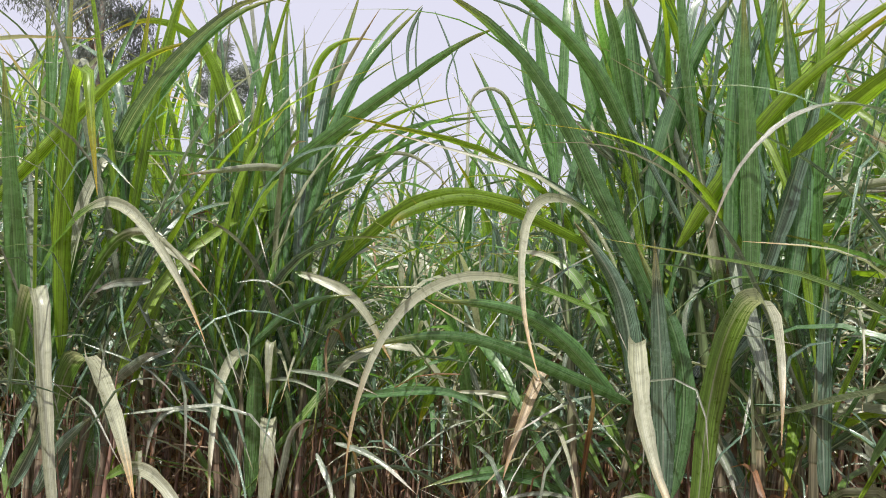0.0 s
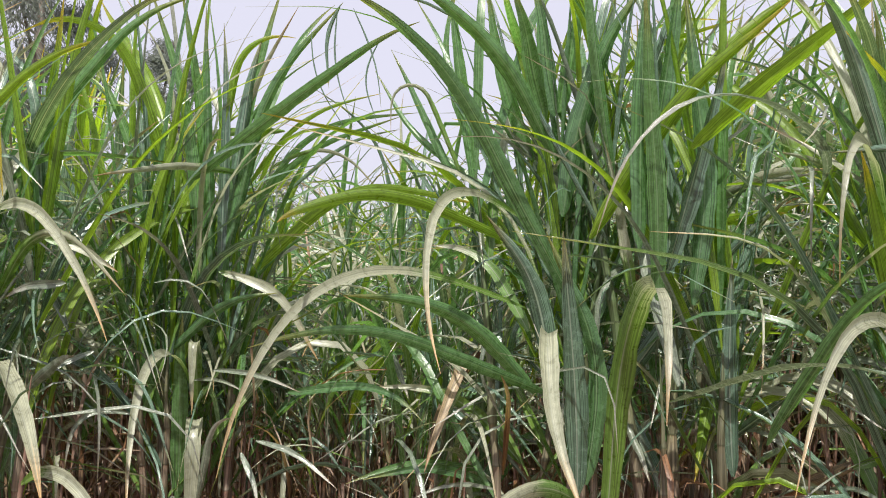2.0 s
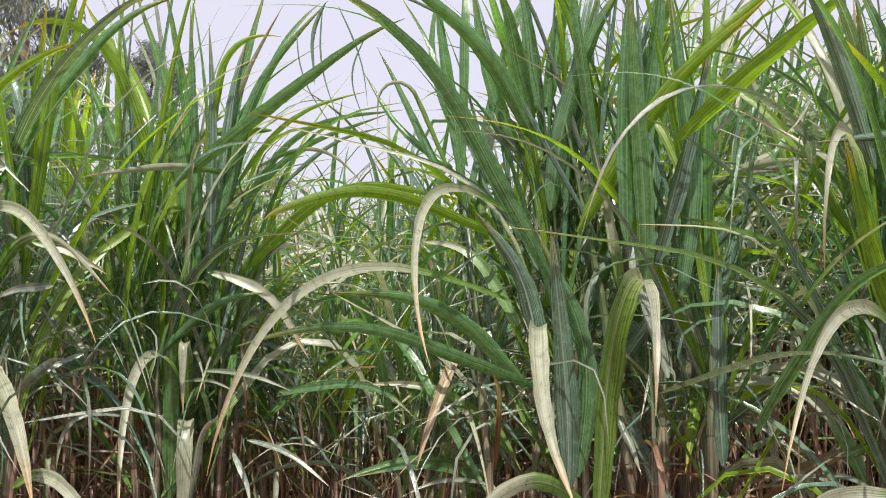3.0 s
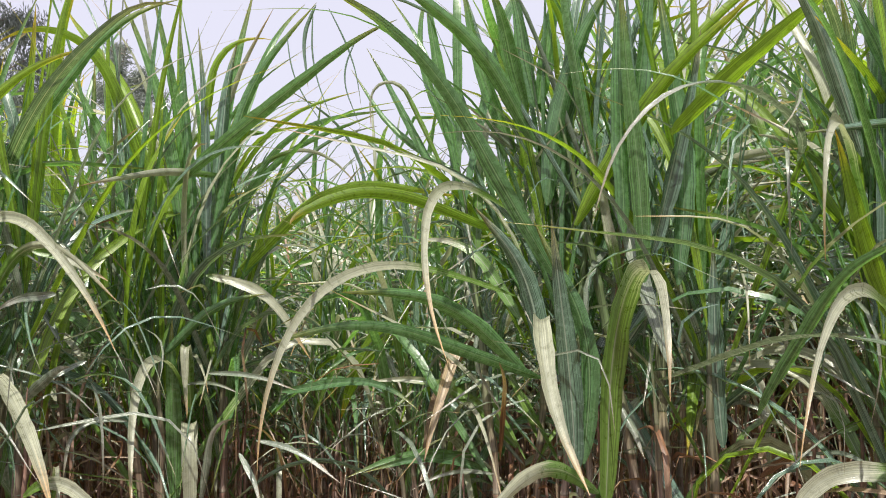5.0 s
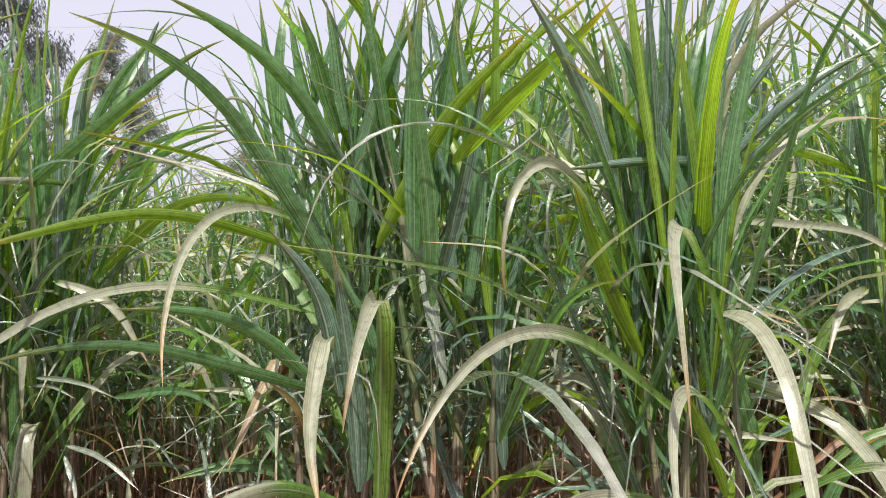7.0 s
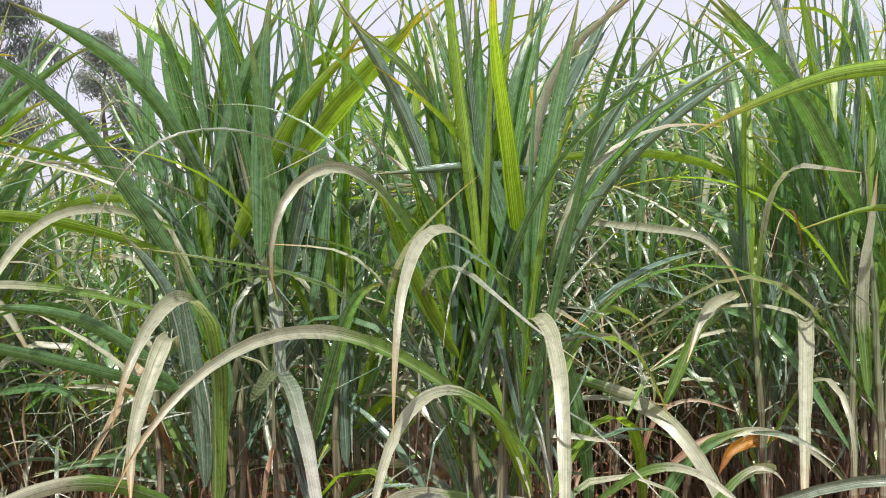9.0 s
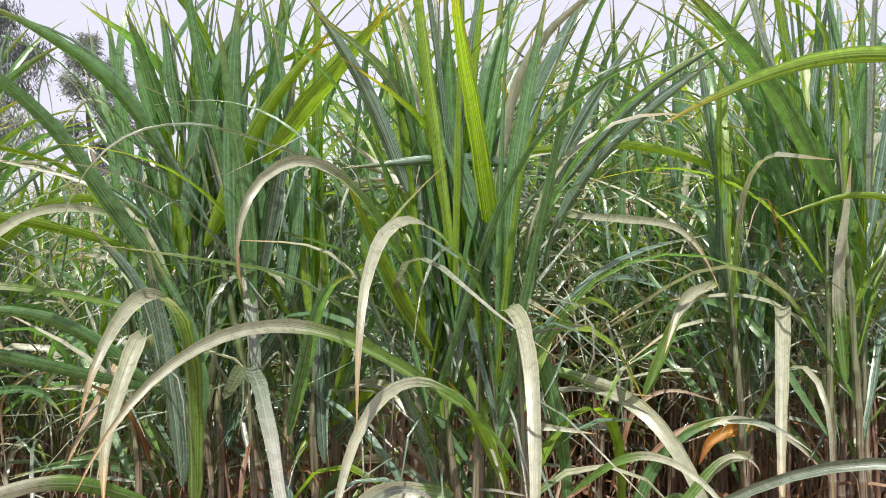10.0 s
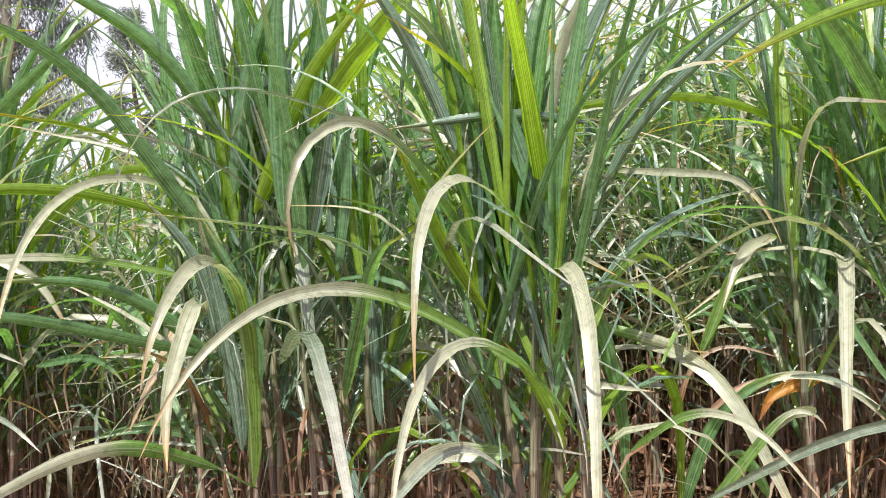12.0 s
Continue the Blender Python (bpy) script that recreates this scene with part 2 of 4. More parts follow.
# ---- building of strap leaves and stalks ----
def blade(root, head, rise, bend, where, spread, turn, length, width, twist0=0.0, twist1=0.0, seg=18, across=4, ripple=0.0, taper=(2.2, 0.9), neck=0.5):
    """A strap leaf that leaves root at the compass bearing head and the slope rise, and bends over by bend degrees round the
    share where of its length. Returns its vertices, faces and face-corner coordinates."""
    s = np.linspace(0, 1, seg + 1)
    mid = (s[1:] + s[:-1]) / 2

    def way(x):
        k = np.clip((x - where) / spread + 0.5, 0, 1)
        e = np.radians(rise - bend * k * k * (3 - 2 * k))
        h = np.radians(head + turn * x)
        return np.stack([np.cos(e) * np.sin(h), np.cos(e) * np.cos(h), np.sin(e)], 1), h

    d, _ = way(mid)
    p = np.vstack([np.zeros(3), np.cumsum(d * (length / seg), 0)]) + np.array(root)
    tang, h = way(s)
    side = np.stack([np.cos(h), -np.sin(h), np.zeros_like(h)], 1)
    norm = np.cross(side, tang)
    a = np.radians(twist0 + (twist1 - twist0) * s)[:, None]
    side, norm = side * np.cos(a) + norm * np.sin(a), norm * np.cos(a) - side * np.sin(a)
    w = width * np.minimum(1.0, neck + 1.4 * s) * np.minimum(1.0, 0.3 + 12 * s) * np.maximum(0.0, 1 - s ** taper[0]) ** taper[1]
    w = np.maximum(w, width * 0.03)
    ph = head * 1.7 + length * 50
    fold = 0.12 + 0.26 * (0.5 + 0.5 * math.sin(ph * 3.1))
    p = p + side * (width * 0.10 * np.sin(s * (7 + 3 * math.sin(ph)) + ph) * s)[:, None]
    rows = []
    for i in range(across + 1):
        c = 2 * i / across - 1
        lift = fold * abs(c) ** 1.3 + 1.8 * ripple * abs(c) * np.sin(s * length * 38 + c * 2 + ph)
        rag = 1 + 0.09 * np.sin(s * length * 61 + c * 3 + ph) * np.sin(s * length * 23 + ph * 2 - c)
        rows.append(p + side * (w * rag * c / 2)[:, None] + norm * (w * lift)[:, None])
    v = np.stack(rows, 1).reshape(-1, 3)
    n = across + 1
    f, uv = [], []
    for j in range(seg):
        for i in range(across):
            q = j * n + i
            f.append((q, q + 1, q + n + 1, q + n))
            uv.append((i / across, s[j], (i + 1) / across, s[j], (i + 1) / across, s[j + 1], i / across, s[j + 1]))
    return v, f, uv


def cane(height, lean, bearing, radius, zig, internode=0.12, sides=8, bare=0.45):
    """A jointed stalk in one skin: a ring swells at each node, and above the bare share of its height every internode is wrapped
    by a leaf sheath that ends in a step. Returns vertices, faces, corners."""
    v, f, uv = [], [], []
    count = int(height / internode)
    levels = []
    for k in range(count):
        if k < bare * count:
            levels += [(k, 1.16), (k + 0.08, 1.02), (k + 0.5, 0.93), (k + 0.92, 1.0)]
        else:
            levels += [(k, 1.0), (k + 0.04, 1.30), (k + 0.5, 1.18), (k + 0.97, 1.02)]
    levels.append((count, 0.8))
    for lv, g in levels:
        z = lv * internode
        r = radius * g * (1.0 - 0.35 * z / max(height, 0.1)) * (1.0 if z < 0.7 * height else 1.0 - 0.85 * (z - 0.7 * height) / (0.3 * height))
        off = lean * (z / height) ** 1.6 * height
        wob = zig * math.sin(lv * 2.1)
        cx = off * math.sin(bearing) + wob * math.cos(bearing)
        cy = off * math.cos(bearing) - wob * math.sin(bearing)
        for i in range(sides):
            t = 2 * math.pi * i / sides + lv * 0.3
            v.append((cx + r * math.cos(t), cy + r * math.sin(t), z))
    for j in range(len(levels) - 1):
        for i in range(sides):
            k = (i + 1) % sides
            f.append((j * sides + i, j * sides + k, (j + 1) * sides + k, (j + 1) * sides + i))
            uv.append((i / sides, levels[j][0], (i + 1) / sides, levels[j][0], (i + 1) / sides, levels[j + 1][0], i / sides, levels[j + 1][0]))
    return np.array(v), f, uv


def meshed(name, v, f, uv, material):
    me = bpy.data.meshes.new(name)
    me.from_pydata(np.asarray(v).tolist(), [], f)
    if uv is not None:
        layer = me.uv_layers.new(name="UVMap")
        layer.data.foreach_set("uv", np.array(uv, dtype=np.float32).ravel())
    me.polygons.foreach_set("use_smooth", np.ones(len(me.polygons), dtype=bool))
    me.materials.append(material)
    me.update()
    return me


def part(name, me, parent, label=""):
    ob = new(name, me)
    ob.parent = parent
    return tagged(ob, label)


def joined(name, pieces, material, parent=None):
    """Many pieces of one kind as one mesh."""
    v, f, uv, at = [], [], [], 0
    for pv, pf, puv in pieces:
        v.append(pv)
        f.extend(tuple(i + at for i in q) for q in pf)
        uv.extend(puv)
        at += len(pv)
    ob = new(name, meshed(name, np.vstack(v), f, uv, material))
    ob.parent = parent
    return ob


def clump_at(x, y, label):
    e = new("sugarcane_clump")
    e.location = (x, y, 0)
    e.empty_display_size = 0.1
    return tagged(e, label, "sugarcane", "sugarcane clumps of the field")


LEAF_LABEL = {"pale": "bleached, sunlit drooping leaf", "dry": "dry brown leaf", "orange": "orange withered leaf", "yellow": "yellow ageing leaf", "straw": "curled straw-coloured dead leaf", "bright": "sunlit yellow-green leaf", "green": "", "blue": "shaded blue-green leaf", "grey": "thin grey-green leaf with silvery sheen"}


def leaf(tone, clump, root, head, rise, bend, where, spread, turn, length, width, twist0=0, twist1=0):
    base = clump.location
    v, f, uv = blade((root[0] - base.x, root[1] - base.y, root[2]), head, rise, bend, where, spread, turn, length, width * 1.08,
                     twist0, twist1, 22, 4, 0.035, neck=0.55 if where > 0.3 else 0.75)
    if tone == "pale" and bend > 30:
        # beyond the crest the colour turns pale: bleaching plus painted sun on the hanging half
        crest = v[2::5, 2].argmax() / 22
        k = min(max(crest - 0.07, 0.05), 0.75)
        q = np.array(uv)
        s = q[:, 1::2]
        q[:, 1::2] = np.where(s < k, 0.33 * s / k, 0.33 + 0.67 * (s - k) / (1 - k))
        uv = q.tolist()
    return part("leaf", meshed("leaf", v, f, uv, LEAF[tone]), clump, LEAF_LABEL[tone])


def stalk_point(dx, dy, height, lean, bearing, z):
    off = lean * (z / height) ** 1.6 * height
    return dx + off * math.sin(bearing), dy + off * math.cos(bearing), z


def plant_plan(rng, stalks, spread_r, height, leaves, front):
    """The stalks and leaves of one clump as plain numbers. front: share of the leaves that may lean to the open side."""
    plan = []
    for _ in range(stalks):
        r, a = spread_r * math.sqrt(rng.random()), rng.random() * 6.283
        dx, dy = r * math.cos(a), r * math.sin(a)
        h = height * rng.uniform(0.78, 1.08)
        lean, bearing = rng.uniform(0.0, 0.12), rng.random() * 6.283
        rows = []
        fan = rng.random() * 360
        for k in range(leaves):
            top = k / (leaves - 1)
            z = h * (0.44 + 0.56 * top)
            head = fan + 180 * (k % 2) + rng.uniform(-45, 45)
            if math.cos(radians(head)) < 0 and rng.random() > front:
                head = 180 - head
            rise = 56 + 30 * top + rng.uniform(-10, 6)
            bend = (135 - 80 * top) * rng.uniform(0.45, 1.2)
            length = rng.uniform(0.85, 1.45) * (1 - 0.2 * top * top)
            # painted light by height: sunlit tone likelier at the top, shaded blue lower
            tone = rng.choices(("green", "blue", "bright", "pale"), (4, 5 - 3 * top, 1.2 + 2.2 * top, 7.5 * (1 - 0.85 * top)))[0]
            rows.append((tone, z, head, rise, bend, rng.uniform(0.4, 0.6) + 0.12 * top, rng.uniform(0.4, 0.85), rng.uniform(-45, 45), length,
                         rng.uniform(0.020, 0.046), rng.uniform(-60, 60), rng.uniform(-75, 75)))
        for k in range(3):
            rows.append(("dry", h * rng.uniform(0.10, 0.36), rng.random() * 360, rng.uniform(35, 75), rng.uniform(110, 150), rng.uniform(0.2, 0.4),
                         rng.uniform(0.3, 0.6), rng.uniform(-30, 30), rng.uniform(0.35, 0.65), rng.uniform(0.008, 0.018), rng.uniform(-60, 60), rng.uniform(-60, 60)))
        plan.append(((dx, dy, h, lean, bearing), rows))
    return plan


def fill_clump(clump, plan, radius=0.014, bare=0.55):
    for st, rows in plan:
        v, f, uv = cane(st[2], st[3], st[4], radius, 0.004, bare=bare)
        part("stalk", meshed("stalk", v + np.array([st[0], st[1], 0]), f, uv, STALK), clump)
        for tone, z, head, rise, bend, where, spread, turn, length, width, t0, t1 in rows:
            v, f, uv = blade(stalk_point(*st, z), head, rise, bend, where, spread, turn, length, width, t0, t1, 12, 2, 0.03)
            part("dry_leaf" if tone == "dry" else "leaf", meshed("leaf", v, f, uv, LEAF[tone]), clump, LEAF_LABEL[tone])


def tangle_plan(r, count, spread_r, high=1.45, wide=0.026):
    """Thin side leaves and broken ends that cross one another low in a clump."""
    plan = []
    for _ in range(count):
        z = r.uniform(0.35, high)
        tone = r.choices(("blue", "green", "pale", "dry", "grey"), (4, 0.8, 4, 1.0, 4) if z > 0.85 else (1, 0.2, 2, 6, 2))[0]
        plan.append((tone, (r.gauss(0, spread_r), r.gauss(0, spread_r), z), r.random() * 360, r.uniform(-15, 75), r.uniform(20, 130), r.uniform(0.3, 0.6),
                     r.uniform(0.3, 0.8), r.uniform(-60, 60), r.uniform(0.35, 0.85), r.uniform(0.008, wide), r.uniform(-80, 80), r.uniform(-80, 80)))
    return plan


def add_tangle(clump, plan):
    for tone, root, *shape in plan:
        v, f, uv = blade(root, *shape, 9, 2, 0.03)
        part("dry_leaf" if tone == "dry" else "leaf", meshed("leaf", v, f, uv, LEAF[tone]), clump, LEAF_LABEL[tone])


def thin_leaves(clump, seed, count, spread_r, low, high, front=True):
    """The many narrow side leaves and young shoots between the canes of a clump, too fine to count."""
    r = random.Random(seed)
    bags = {"grey": [], "blue": [], "dry": []}
    for _ in range(count):
        z = low + (high - low) * r.random()
        x, y = r.gauss(0, spread_r), r.gauss(0, spread_r)
        y = y if front else abs(y)
        tone = r.choices(("grey", "blue", "dry"), (6, 4, 0.4) if z > 0.85 else (1, 0.6, 8))[0]
        if tone == "dry":
            # dead straw hangs down along the stalks
            shape = (r.uniform(20, 70), r.uniform(110, 160), r.uniform(0.05, 0.3), r.uniform(0.2, 0.5), r.uniform(-60, 60), r.uniform(0.25, 0.6), r.uniform(0.006, 0.020))
        else:
            shape = (r.uniform(-20, 80), r.uniform(10, 120), r.uniform(0.3, 0.6), r.uniform(0.3, 0.8), r.uniform(-60, 60), r.uniform(0.25, 0.7), r.uniform(0.006, 0.015))
        bags[tone].append(blade((x, y, z), r.random() * 360, *shape, r.uniform(-80, 80), r.uniform(-80, 80), 7, 2))
    for tone, pieces in bags.items():
        if pieces:
            tagged(joined("foliage", pieces, LEAF[tone], clump), LEAF_LABEL[tone], kind="stuff")
    shoots = []
    for _ in range(max(6, count // 6)):
        a, d = r.random() * 6.283, spread_r * 1.3 * math.sqrt(r.random())
        v, f, uv = cane(r.uniform(0.55, 1.15), r.uniform(0, 0.10), r.random() * 6.283, r.uniform(0.005, 0.010), 0.003, 0.09, 5, 1.0)
        y = d * math.sin(a)
        shoots.append((v + np.array([d * math.cos(a), y if front else abs(y), 0]), f, uv))
    tagged(joined("thicket", shoots, SHOOT, clump), "thin reddish-brown shoots", kind="stuff")


# ---- ground ----
def make_ground():
    n = 120
    bm = bmesh.new()
    near = np.linspace(-1, 1, n + 1)
    xs = np.sign(near) * (np.abs(near) ** 3.0) * 600
    grid = [[bm.verts.new((x, y + 4, 0.03 * noise.noise((x * 1.3, y * 1.3, 0)) + (0.02 * noise.noise((x * 5, y * 5, 3)) if abs(x) < 12 else 0)))
             for x in xs] for y in xs]
    for j in range(n):
        for i in range(n):
            bm.faces.new((grid[j][i], grid[j][i + 1], grid[j + 1][i + 1], grid[j + 1][i]))
    me = bpy.data.meshes.new("ground")
    bm.to_mesh(me)
    bm.free()
    me.materials.append(SOIL)
    return tagged(new("ground", me), "bare reddish-brown field soil strewn with dry cane leaves", "ground", kind="structure")


make_ground()

# ---- the clumps along the field's edge ----
clump_l = clump_at(-0.95, 2.65, "tall green sugarcane clump with drooping bleached, sunlit leaves")
clump_a = clump_at(-0.50, 3.15, "dense green sugarcane clump with an upright fan of leaves")
clump_b = clump_at(0.78, 2.60, "tall green sugarcane clump with long arching leaves")
clump_c = clump_at(1.12, 2.45, "slender green sugarcane clump with few bare stalks")
clump_d = clump_at(1.56, 2.15, "green sugarcane clump with broad bleached, sunlit leaves hanging in front")
clump_f = clump_at(1.32, 3.35, "tall green sugarcane clump crowded with upright leaves")
clump_e = clump_at(2.85, 2.95, "brown-stalked sugarcane clump with bleached, sunlit and withered leaves")
leaf('pale', clump_a, (-0.411, 3.098, 0.785), -156, 86, 132, 0.35, 0.68, -48, 1.07, 0.036, 30, 30)
leaf('pale', clump_a, (-0.39, 3.05, 0.91), 172, 69, 151, 0.52, 0.12, -0, 0.49, 0.034, -10, 9)
leaf('pale', clump_a, (-0.412, 3.119, 0.823), 168, 55, 146, 0.18, 0.46, -6, 0.73, 0.050, 0, 0)
leaf('pale', clump_a, (-0.273, 3.130, 1.714), -151, -1, 12, 0.49, 0.51, -7, 0.65, 0.026, -76, -100)
leaf('pale', clump_a, (-0.138, 3.137, 1.865), -66, 2, 14, 0.44, 0.53, 11, 0.84, 0.031, -76, -62)
leaf('green', clump_a, (-0.40, 3.10, 1.29), -90, 85, 13, 0.54, 0.70, -0, 1.10, 0.046, 63, 67)
leaf('green', clump_a, (-0.41, 3.15, 1.33), -134, 88, 12, 0.63, 0.67, 21, 1.06, 0.046, -52, -68)
leaf('green', clump_a, (-0.37, 3.10, 1.37), 90, 93, 1, 0.50, 0.70, 0, 0.92, 0.040, 65, 65)
leaf('blue', clump_a, (-0.34, 3.10, 1.37), -90, 91, 3, 0.51, 0.70, -0, 0.86, 0.038, 65, 66)
leaf('green', clump_a, (-0.34, 3.10, 1.33), 67, 83, 8, 0.64, 0.68, 9, 1.08, 0.050, -68, -77)
leaf('green', clump_a, (-0.32, 3.10, 1.41), 90, 79, 31, 0.62, 0.70, -0, 1.00, 0.046, 67, 63)
leaf('green', clump_a, (-0.434, 3.001, 1.662), 112, 32, 26, 0.92, 0.44, -2, 0.96, 0.046, 60, 62)
leaf('bright', clump_a, (-0.36, 3.10, 1.73), 90, 81, 89, 0.75, 0.60, -0, 0.60, 0.034, 65, 62)
leaf('blue', clump_a, (-0.30, 3.10, 1.67), 90, 83, 4, 0.51, 0.70, -0, 0.52, 0.046, 66, 65)
leaf('bright', clump_a, (-0.34, 3.15, 1.49), 90, 73, 47, 0.67, 0.65, 0, 0.69, 0.044, 66, 65)
leaf('green', clump_a, (-0.52, 3.10, 1.21), -66, 75, 12, 0.55, 0.70, -13, 1.03, 0.046, 42, 56)
leaf('green', clump_a, (-0.42, 3.10, 1.21), -71, 72, -1, 0.48, 0.70, -0, 1.02, 0.046, 48, 48)
leaf('grey', clump_a, (-0.62, 3.05, 1.52), -116, 47, 110, 0.23, 0.61, -27, 0.37, 0.022, 83, 50)
leaf('pale', clump_a, (-0.33, 3.05, 1.37), 95, -15, 46, 0.47, 0.70, 6, 0.48, 0.036, -73, -59)
leaf('bright', clump_a, (-0.29, 3.20, 1.33), 98, 44, 53, 0.52, 0.54, -3, 0.99, 0.044, 64, 75)
leaf('green', clump_a, (-0.46, 3.00, 1.11), 90, 46, 34, 0.53, 0.71, 0, 0.40, 0.036, 69, 78)
leaf('green', clump_a, (-0.45, 3.05, 0.60), 161, 86, 1, 0.51, 0.70, -3, 0.63, 0.060, 3, 6)
leaf('grey', clump_a, (-0.25, 2.60, 0.72), 132, 75, 71, 0.77, 0.62, -3, 0.33, 0.022, 5, 59)
leaf('grey', clump_a, (-0.27, 2.80, 1.07), 108, -1, 16, 0.53, 0.70, 2, 0.31, 0.017, -68, -54)
leaf('grey', clump_a, (-0.09, 2.60, 0.90), 109, -8, 25, 0.46, 0.70, 5, 0.29, 0.017, -58, -41)
leaf('green', clump_a, (0.62, 2.80, 0.72), -115, 26, 32, 0.48, 0.71, -2, 0.47, 0.030, 71, 62)
leaf('blue', clump_a, (0.07, 2.90, 2.22), -90, -86, 23, 0.44, 0.70, 0, 0.39, 0.006, -70, -77)
leaf('blue', clump_a, (0.12, 2.90, 2.23), 90, -65, 18, 0.53, 0.70, -0, 0.35, 0.006, 73, 78)
leaf('blue', clump_a, (-0.03, 3.00, 2.18), -90, -93, 31, 0.35, 0.68, 0, 0.44, 0.005, -71, -79)
leaf('blue', clump_a, (0.08, 2.90, 2.24), -90, -64, 32, 0.39, 0.69, 0, 0.28, 0.014, -64, -72)
leaf('green', clump_a, (-0.24, 3.20, 1.62), 90, 57, 50, 0.47, 0.72, -0, 0.70, 0.024, 67, 68)
leaf('green', clump_a, (-0.28, 3.20, 1.54), 75, 57, 37, 0.45, 0.71, 8, 0.72, 0.026, 78, 69)
leaf('pale', clump_a, (-0.20, 3.20, 1.74), 90, 28, 75, 0.50, 0.78, 0, 0.45, 0.016, 66, 76)
leaf('blue', clump_a, (-0.15, 3.30, 1.67), 73, 43, 30, 0.60, 0.70, 5, 0.50, 0.018, 79, 70)
leaf('bright', clump_a, (-0.27, 3.20, 1.68), 90, 56, 40, 0.50, 0.71, -0, 0.60, 0.020, 65, 66)
leaf('grey', clump_a, (-0.39, 3.00, 1.01), 114, 5, 25, 0.53, 0.70, 3, 0.23, 0.013, -75, -52)
leaf('grey', clump_a, (-0.64, 2.80, 1.12), -121, -21, 18, 0.50, 0.70, -5, 0.21, 0.017, 69, 66)
leaf('grey', clump_a, (-0.52, 2.80, 0.93), -110, 12, 94, 0.45, 0.70, -22, 0.30, 0.017, 70, 62)
leaf('green', clump_b, (0.776, 2.460, 1.324), -111, 56, 51, 0.71, 0.65, -31, 1.09, 0.048, -70, -62)
leaf('pale', clump_b, (0.648, 2.579, 1.543), -132, 24, 71, 0.35, 0.90, -70, 0.98, 0.028, 78, 6)
leaf('pale', clump_b, (0.662, 2.523, 1.295), -127, 16, 37, 0.40, 0.74, -63, 1.47, 0.025, 60, 48)
leaf('green', clump_b, (0.718, 2.473, 1.070), -133, 19, 30, 0.71, 0.63, -10, 0.99, 0.034, -72, -104)
leaf('green', clump_b, (0.69, 2.50, 1.06), -117, 44, 42, 0.56, 0.76, -6, 0.66, 0.046, -54, -79)
leaf('pale', clump_b, (0.845, 2.305, 0.746), 164, 82, 191, 0.73, 1.17, 31, 1.20, 0.060, 36, 36)
leaf('pale', clump_b, (0.699, 2.356, 1.195), -167, 124, 167, 0.08, 0.12, -33, 0.58, 0.046, 14, -2)
leaf('blue', clump_b, (0.79, 2.40, 0.82), -158, 82, 4, 0.51, 0.70, 15, 0.69, 0.062, -9, -22)
leaf('blue', clump_b, (0.73, 2.45, 1.07), -115, 80, 26, 0.53, 0.70, 14, 0.52, 0.060, -47, -64)
leaf('green', clump_b, (0.81, 2.40, 0.85), -90, 98, 32, 0.45, 0.69, 0, 0.68, 0.052, -64, -69)
leaf('green', clump_b, (0.71, 2.60, 1.83), 46, 112, -1, 0.50, 0.70, 0, 0.38, 0.050, -31, -31)
leaf('green', clump_b, (0.74, 2.60, 1.84), 90, 100, 1, 0.50, 0.70, -0, 0.39, 0.050, -67, -67)
leaf('green', clump_b, (0.75, 2.60, 1.85), -90, 99, -4, 0.50, 0.70, 0, 0.39, 0.050, -69, -70)
leaf('green', clump_b, (0.76, 2.55, 1.55), 113, 83, 22, 0.49, 0.71, -14, 0.70, 0.060, 67, 74)
leaf('blue', clump_b, (0.77, 2.60, 1.66), -90, 108, 11, 0.54, 0.70, -0, 0.59, 0.050, -70, -67)
leaf('green', clump_b, (0.73, 2.55, 1.72), -126, 54, 35, 0.57, 0.77, 13, 0.69, 0.050, -53, -63)
leaf('green', clump_b, (0.69, 2.70, 1.72), 90, 112, 11, 0.49, 0.70, -0, 0.55, 0.045, -67, -70)
leaf('green', clump_b, (0.52, 2.80, 1.67), -90, 80, -4, 0.44, 0.69, -0, 0.63, 0.045, -72, -73)
leaf('dry', clump_b, (0.56, 2.80, 1.16), -69, -49, 25, 0.40, 0.70, 17, 0.46, 0.036, -70, -47)
leaf('bright', clump_b, (0.321, 3.018, 1.177), -49, -8, 41, 0.16, 0.49, 24, 0.54, 0.064, -60, -32)
leaf('pale', clump_b, (0.67, 2.55, 1.23), -50, 55, 51, 0.63, 0.65, -20, 0.43, 0.035, 49, 78)
leaf('bright', clump_b, (0.657, 2.585, 1.465), -123, 16, 26, 0.39, 0.55, -64, 1.23, 0.032, -64, -128)
leaf('green', clump_b, (-0.06, 2.90, 0.99), 118, 10, 45, 0.71, 0.64, 12, 0.55, 0.030, -82, -50)
leaf('pale', clump_b, (0.798, 2.160, 0.841), -145, 28, 43, 0.42, 0.57, -3, 0.78, 0.036, -84, -116)
leaf('pale', clump_b, (0.67, 2.70, 0.83), -73, 48, 49, 0.49, 0.73, -8, 0.54, 0.036, 63, 70)
leaf('straw', clump_b, (0.510, 2.759, 1.089), -139, 98, 155, 0.10, 0.12, -14, 0.41, 0.034, 34, 26)
leaf('blue', clump_b, (0.21, 2.90, 2.13), -90, -63, 47, 0.41, 0.70, 0, 0.31, 0.006, -67, -78)
leaf('green', clump_b, (0.57, 3.00, 1.67), 112, 148, 23, 0.50, 0.70, 9, 0.63, 0.026, 75, 57)
leaf('green', clump_b, (0.49, 3.00, 1.63), 112, 118, 0, 0.50, 0.70, -1, 0.59, 0.030, 64, 65)
